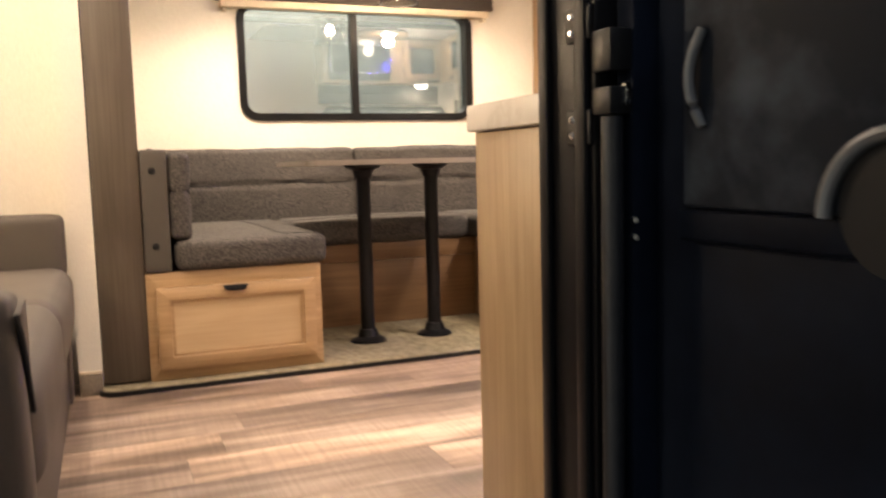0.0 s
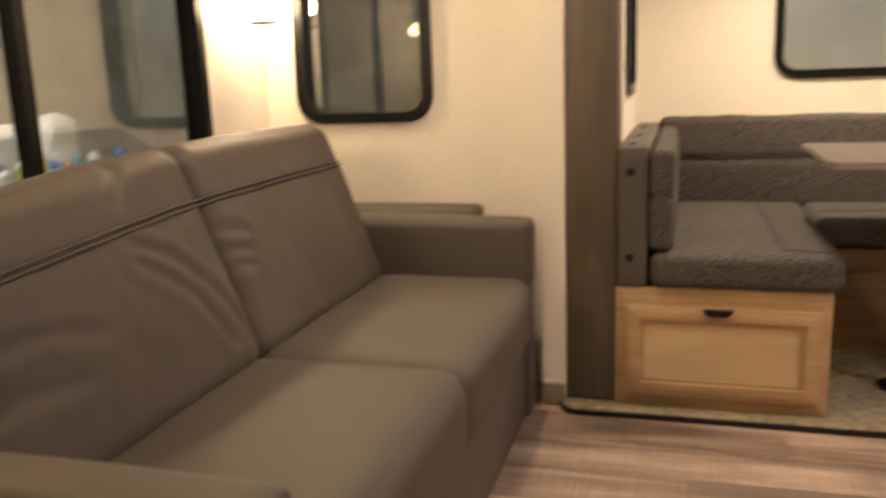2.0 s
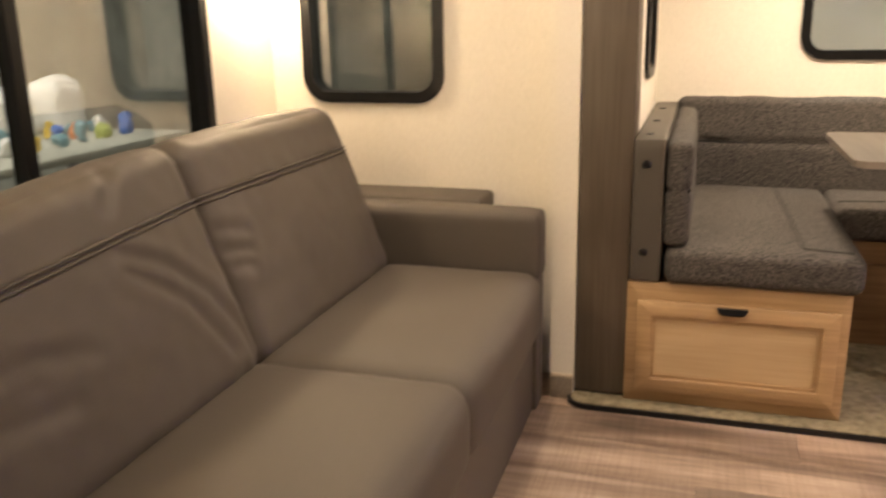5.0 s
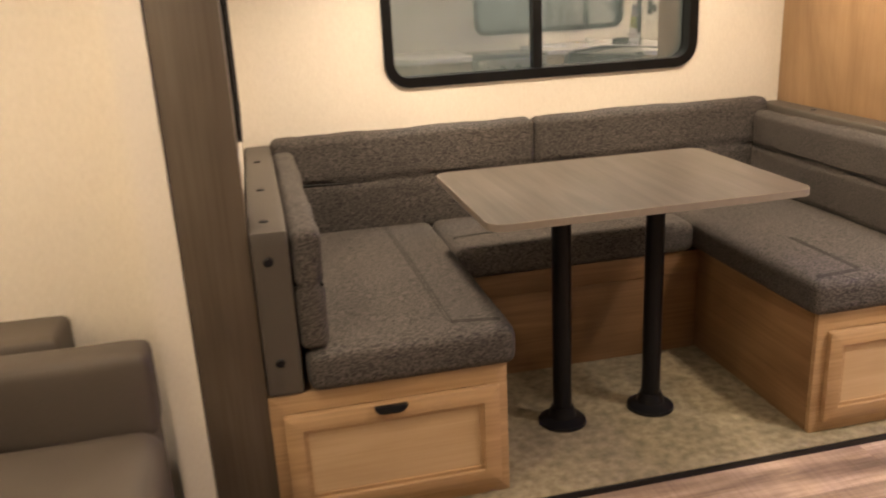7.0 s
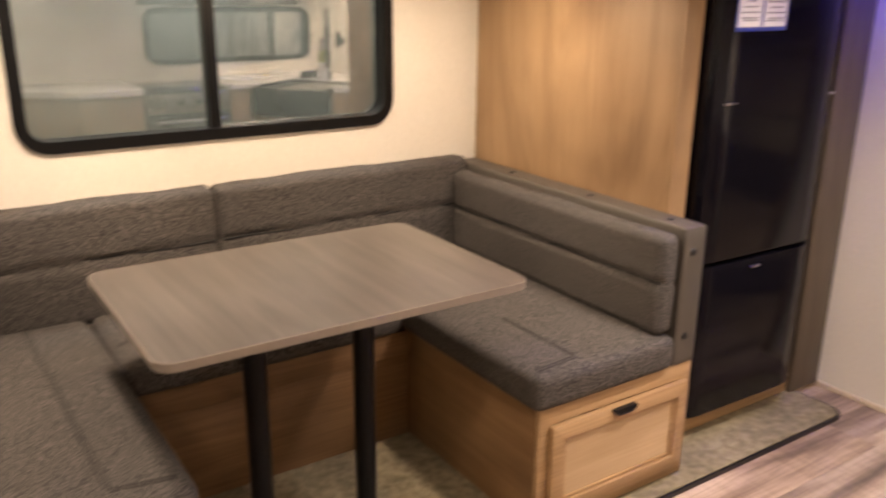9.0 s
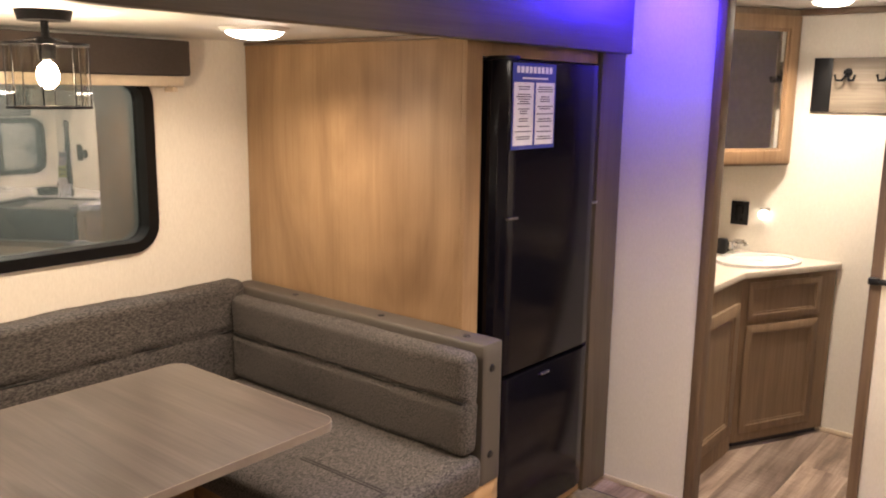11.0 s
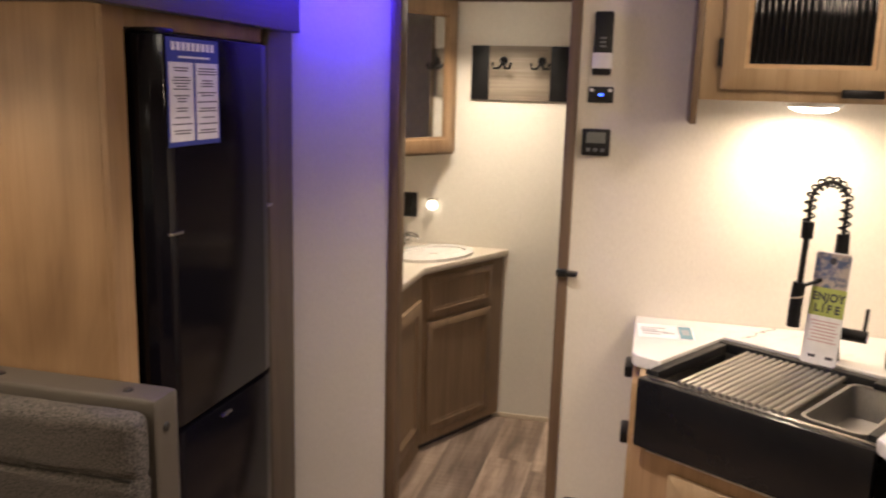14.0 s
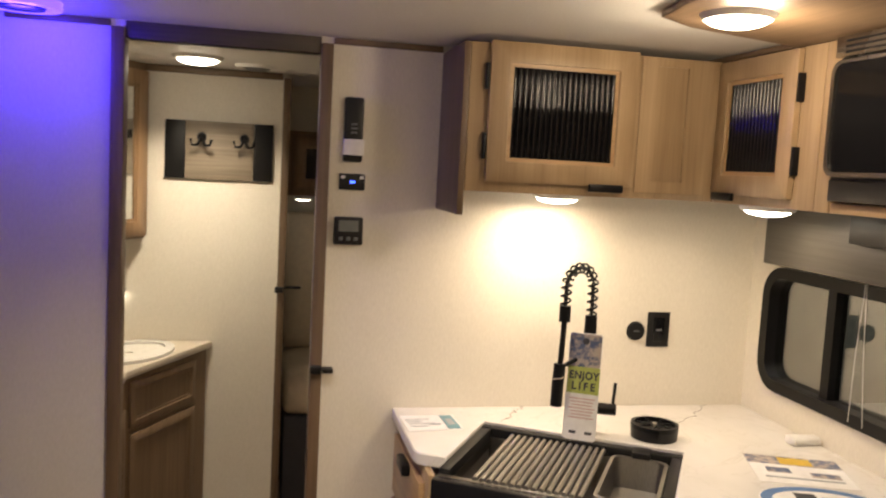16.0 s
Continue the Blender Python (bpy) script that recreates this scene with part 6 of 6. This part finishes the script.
    shaker(c, "door", m3, n2.length - 0.02, 0.665, (M["maple_dim"], M["maple_dim"], M["maple_dim"]), 0.060, 0.020, panel=M["mirror"])
    solo("linen_cabinet", boxes((3.30, 3.60, -0.090, 0.186, 1.40, 1.972), r=0.012), M["maple_dim"], "brown wood wall cabinet in the bathroom", "cabinet")
    dome_lamp(3.98, -0.37, CEIL, 0.075, "glowing round bathroom ceiling lamp")
    v = thing("ceiling_vent", (4.15, -0.60, 1.96), "round white ceiling vent in the bathroom", "vent")
    part("ring", cyl(bmesh.new(), (4.15, -0.58, CEIL), (0, 0, -1), 0.012, 0.085, 0.075, 28), M["white"], v)
    part("louvre", cyl(bmesh.new(), (4.15, -0.58, CEIL - 0.012), (0, 0, -1), 0.008, 0.055, 0.040, 28), M["grey_metal"], v)
    l = thing("door_latch", (HOOK_X, -0.70, 1.05), "black latch on the bedroom door trim", "latch", "latches")
    part("body", boxes((HOOK_X - 0.035, HOOK_X - 0.0125, -0.720, -0.680, 1.045, 1.070), r=0.004), M["black"], l)
    part("tongue", boxes((HOOK_X - 0.030, HOOK_X - 0.0125, -0.79, -0.721, 1.062, 1.074), r=0.004), M["black"], l)
    d = thing("bed", (4.72, -1.2, 0.0), "bed with a rumpled cream cover on a dark base", "bed")
    part("base", boxes((4.50, 4.94, -2.0, -0.74, 0.0, 0.45), r=0.01), M["ink"], d)
    part("mattress", cushion((4.48, -2.0, 0.45), (4.94, -0.73, 0.68), 0.05, (0, 0, 0.01), 10, 0.01, 8), M["cream"], d)
    part("headboard", cushion((4.88, -2.0, 0.68), (4.945, -0.73, 1.36), 0.03, (0, 0, 0), 10, 0.008, 10), M["cream"], d)
    c = thing("bedroom_cabinet", (4.80, -1.3, 1.45), "brown wood overhead cabinet in the bedroom", "cabinet")
    part("body", boxes((4.70, 4.945, -2.0, -0.73, 1.45, 1.75), r=0.003), M["vanity_z"], c)
    shaker(c, "door", Matrix.Translation((4.699, -0.75, 1.47)) @ Matrix(((0, 0, -1, 0), (-1, 0, 0, 0), (0, 1, 0, 0), (0, 0, 0, 1))), 0.4, 0.26, wood3, 0.05, 0.018, panel=M["black_gloss"])
    dome_lamp(4.62, -0.80, 1.449, 0.035, "small glowing reading lamp under the cabinet")


def outside():
    h = thing("neighbour_trailer", (1.0, 4.0, -0.7), "pale grey trailer parked beside in the hall", "trailer")
    part("body", boxes((-1.6, 6.0, 3.2, 5.6, -0.3, 2.3), r=0.03), M["hall"], h)
    part("skirt", boxes((-1.5, 5.9, 3.3, 5.5, -0.69, -0.301), r=0.01), M["black"], h)
    part("stripe", boxes((-1.6, 6.0, 3.190, 3.199, 0.25, 0.45)), M["grey_metal"], h, smooth=False)
    w = thing("neighbour_trailer", (5.2, -6.0, -0.7), "pale grey trailer parked behind the kitchen window", "trailer")
    part("body", boxes((2.2, 8.4, -7.2, -4.8, -0.3, 2.3), r=0.03), M["hall"], w)
    part("skirt", boxes((2.3, 8.3, -7.1, -4.9, -0.69, -0.301), r=0.01), M["black"], w)
    part("corner_trim", boxes((4.90, 4.95, -4.799, -4.785, -0.3, 2.3), r=0.004), M["grey_metal"], w)
    t = thing("display_counter", (-3.0, 0.6, -0.7), "pale grey display counter behind the trailer", "counter")
    part("top", boxes((-3.4, -2.6, -0.6, 1.6, 0.60, 0.64), r=0.006), M["hall"], t)
    for x, y in ((-3.35, -0.5), (-2.65, -0.5), (-3.35, 1.5), (-2.65, 1.5)):
        part("leg", boxes((x - 0.02, x + 0.02, y - 0.02, y + 0.02, -0.70, 0.599)), M["grey_metal"], t, smooth=False)
    rng = random.Random(8)
    for k in range(34):
        mat = ("orange", "lime", "teal", "white", "blue_toy", "teal", "yellow")[k % 7]
        y, x = -0.45 + 0.058 * k, -3.0 + 0.13 * (k % 3 - 1) + rng.uniform(-0.02, 0.02)
        r, z = rng.uniform(0.022, 0.038), rng.uniform(0.05, 0.11)
        solo("toy", cushion((x - r, y - r, 0.641), (x + r, y + r, 0.641 + z), r * 0.6, (0, 0, 0.01), 5, 0.02, 14), M[mat], "small colourful plastic toy on the counter outside", "toy", group="goods behind the trailer")
    for y, h in ((-0.25, 0.32), (0.10, 0.36), (0.50, 0.17), (0.95, 0.26), (1.35, 0.3)):
        solo("packed_goods", cushion((-3.36, y - 0.14, 0.641), (-3.17, y + 0.14, 0.641 + h), 0.06, (0.01, 0.01, 0.01), 9, 0.03, 7), M["white"], "pale wrapped goods standing on the counter outside", "goods", group="packed goods behind the trailer")
    solo("hall_wall_rear", boxes((-5.6, -5.5, -12, 12, -0.7, 6.0)), M["hall"], "far grey-green wall of the exhibition hall", "wall", "structure", smooth=False)
    solo("hall_wall_far", boxes((-5.5, 12, 8.0, 8.1, -0.7, 6.0)), M["hall"], "far grey-green wall of the exhibition hall", "wall", "structure", smooth=False)
    solo("hall_wall_front", boxes((-5.5, 12, -10.1, -10.0, -0.7, 6.0)), M["hall"], "far grey-green wall of the exhibition hall", "wall", "structure", smooth=False)


M["edge"] = plain("worn_edge", (0.24, 0.205, 0.175), 0.40)
M["table_x"] = wood("side_table_laminate", (0.135, 0.112, 0.092), (0.25, 0.215, 0.180), "x", 1.0, 0.35, 0.2)
M["dark_y"] = wood("dark_wood_y", (0.055, 0.042, 0.032), (0.10, 0.08, 0.062), "y", 1.0, 0.5, 0.2)
M["maple_dim"] = wood("brown_maple", (0.27, 0.165, 0.085), (0.40, 0.26, 0.145), "z", 1.0, 0.42, 0.2)
M["bulkhead"] = wood("bulkhead_wood", (0.16, 0.105, 0.062), (0.26, 0.18, 0.11), "x", 1.0, 0.45, 0.2)
M["grey_board"] = wood("grey_board", (0.050, 0.045, 0.038), (0.082, 0.075, 0.064), "x", 1.0, 0.5, 0.2)
M["rack"] = wood("rack_wood", (0.20, 0.165, 0.125), (0.32, 0.27, 0.21), "y", 1.0, 0.55, 0.2)
M["vein"] = plain("vein_grey", (0.16, 0.14, 0.12), 0.5)
M["grey_metal"] = plain("grey_metal", (0.16, 0.165, 0.175), 0.4, 0.5)
M["grey_black"] = plain("dark_rod", (0.05, 0.052, 0.058), 0.35, 0.6)
M["rib_glass"] = plain("ribbed_dark_glass", (0.006, 0.006, 0.007), 0.02)
M["night_glow"] = glow("night_light_glow", (1, 0.86, 0.66), 7.0)
M["rib_glass"].node_tree.nodes["Principled BSDF"].inputs["Specular IOR Level"].default_value = 0.25
M["blue_dot"] = glow("blue_dot", (0.05, 0.12, 1.0), 8.0)
M["green_dot"] = glow("green_dot", (0.05, 1.0, 0.35), 5.0)
M["lcd"] = plain("lcd_grey", (0.16, 0.17, 0.15), 0.3)
M["ceramic_top"] = grainy("vanity_stone", (0.62, 0.55, 0.45), (0.70, 0.63, 0.53), 80, rough=0.3)
M["photo"] = grainy("photo_print", (0.10, 0.14, 0.26), (0.55, 0.47, 0.42), 45, rough=0.4, span=(0.42, 0.58), big=0.4)
M["lime"] = plain("lime_print", (0.42, 0.48, 0.12), 0.5)
M["pink"] = plain("faded_red_print", (0.62, 0.42, 0.42), 0.6)
M["grey_ink"] = plain("grey_print", (0.38, 0.40, 0.42), 0.6)
M["emblem"] = plain("emblem_blue", (0.10, 0.20, 0.42), 0.5)
M["teal"] = plain("teal_print", (0.16, 0.32, 0.38), 0.5)
M["yellow"] = plain("yellow_print", (0.70, 0.48, 0.06), 0.5)
M["blue_toy"] = plain("blue_plastic", (0.05, 0.16, 0.55), 0.45)
M["orange"] = plain("orange_plastic", (0.70, 0.22, 0.05), 0.5)

sofa()
ledge()
dinette()
dining_table()
refrigerator()
valance(0.452, 1.945, Y_BACK, -1, 1.585, 1.735, "dark brown window valance with a cream strip")
valance(-1.268, -0.565, Y_FAR, -1, 1.530, 1.680, "dark brown valance over the small window")
kitchen_base()
sink()
faucet()
counter_things()
upper_cabinets()
wall_devices()
bathroom()
entry()
side_table()
pendant()
for sy in (0.055, -1.98):
    sconce(sy)
blue_speaker()
dome_lamp(1.80, 0.58, SLIDE_CEIL, 0.080, "glowing round lamp in the slide-out ceiling")
dome_lamp(0.55, 0.58, SLIDE_CEIL, 0.080, "glowing round lamp in the slide-out ceiling")
dome_lamp(2.32, -1.56, 1.957, 0.062, "glowing round lamp in the wood ceiling panel")
dome_lamp(2.20, -0.70, CEIL, 0.080, "glowing round lamp in the main ceiling")
# fitting made up to go with the unseen fill at x 0.9
dome_lamp(0.90, -1.10, CEIL, 0.080, "glowing round lamp in the main ceiling")
dome_lamp(-0.32, -0.65, CEIL, 0.080, "glowing round lamp in the main ceiling")
solo("wall_speaker", boxes((0.001, 0.07, 1.02, 1.12, 1.60, 1.745), r=0.006), M["black"], "small black speaker in the slide-out corner", "speaker")
outside()
plank_floor(X_REAR, 4.95, Y_NEAR, Y_FAR, 0.195, 1.22)
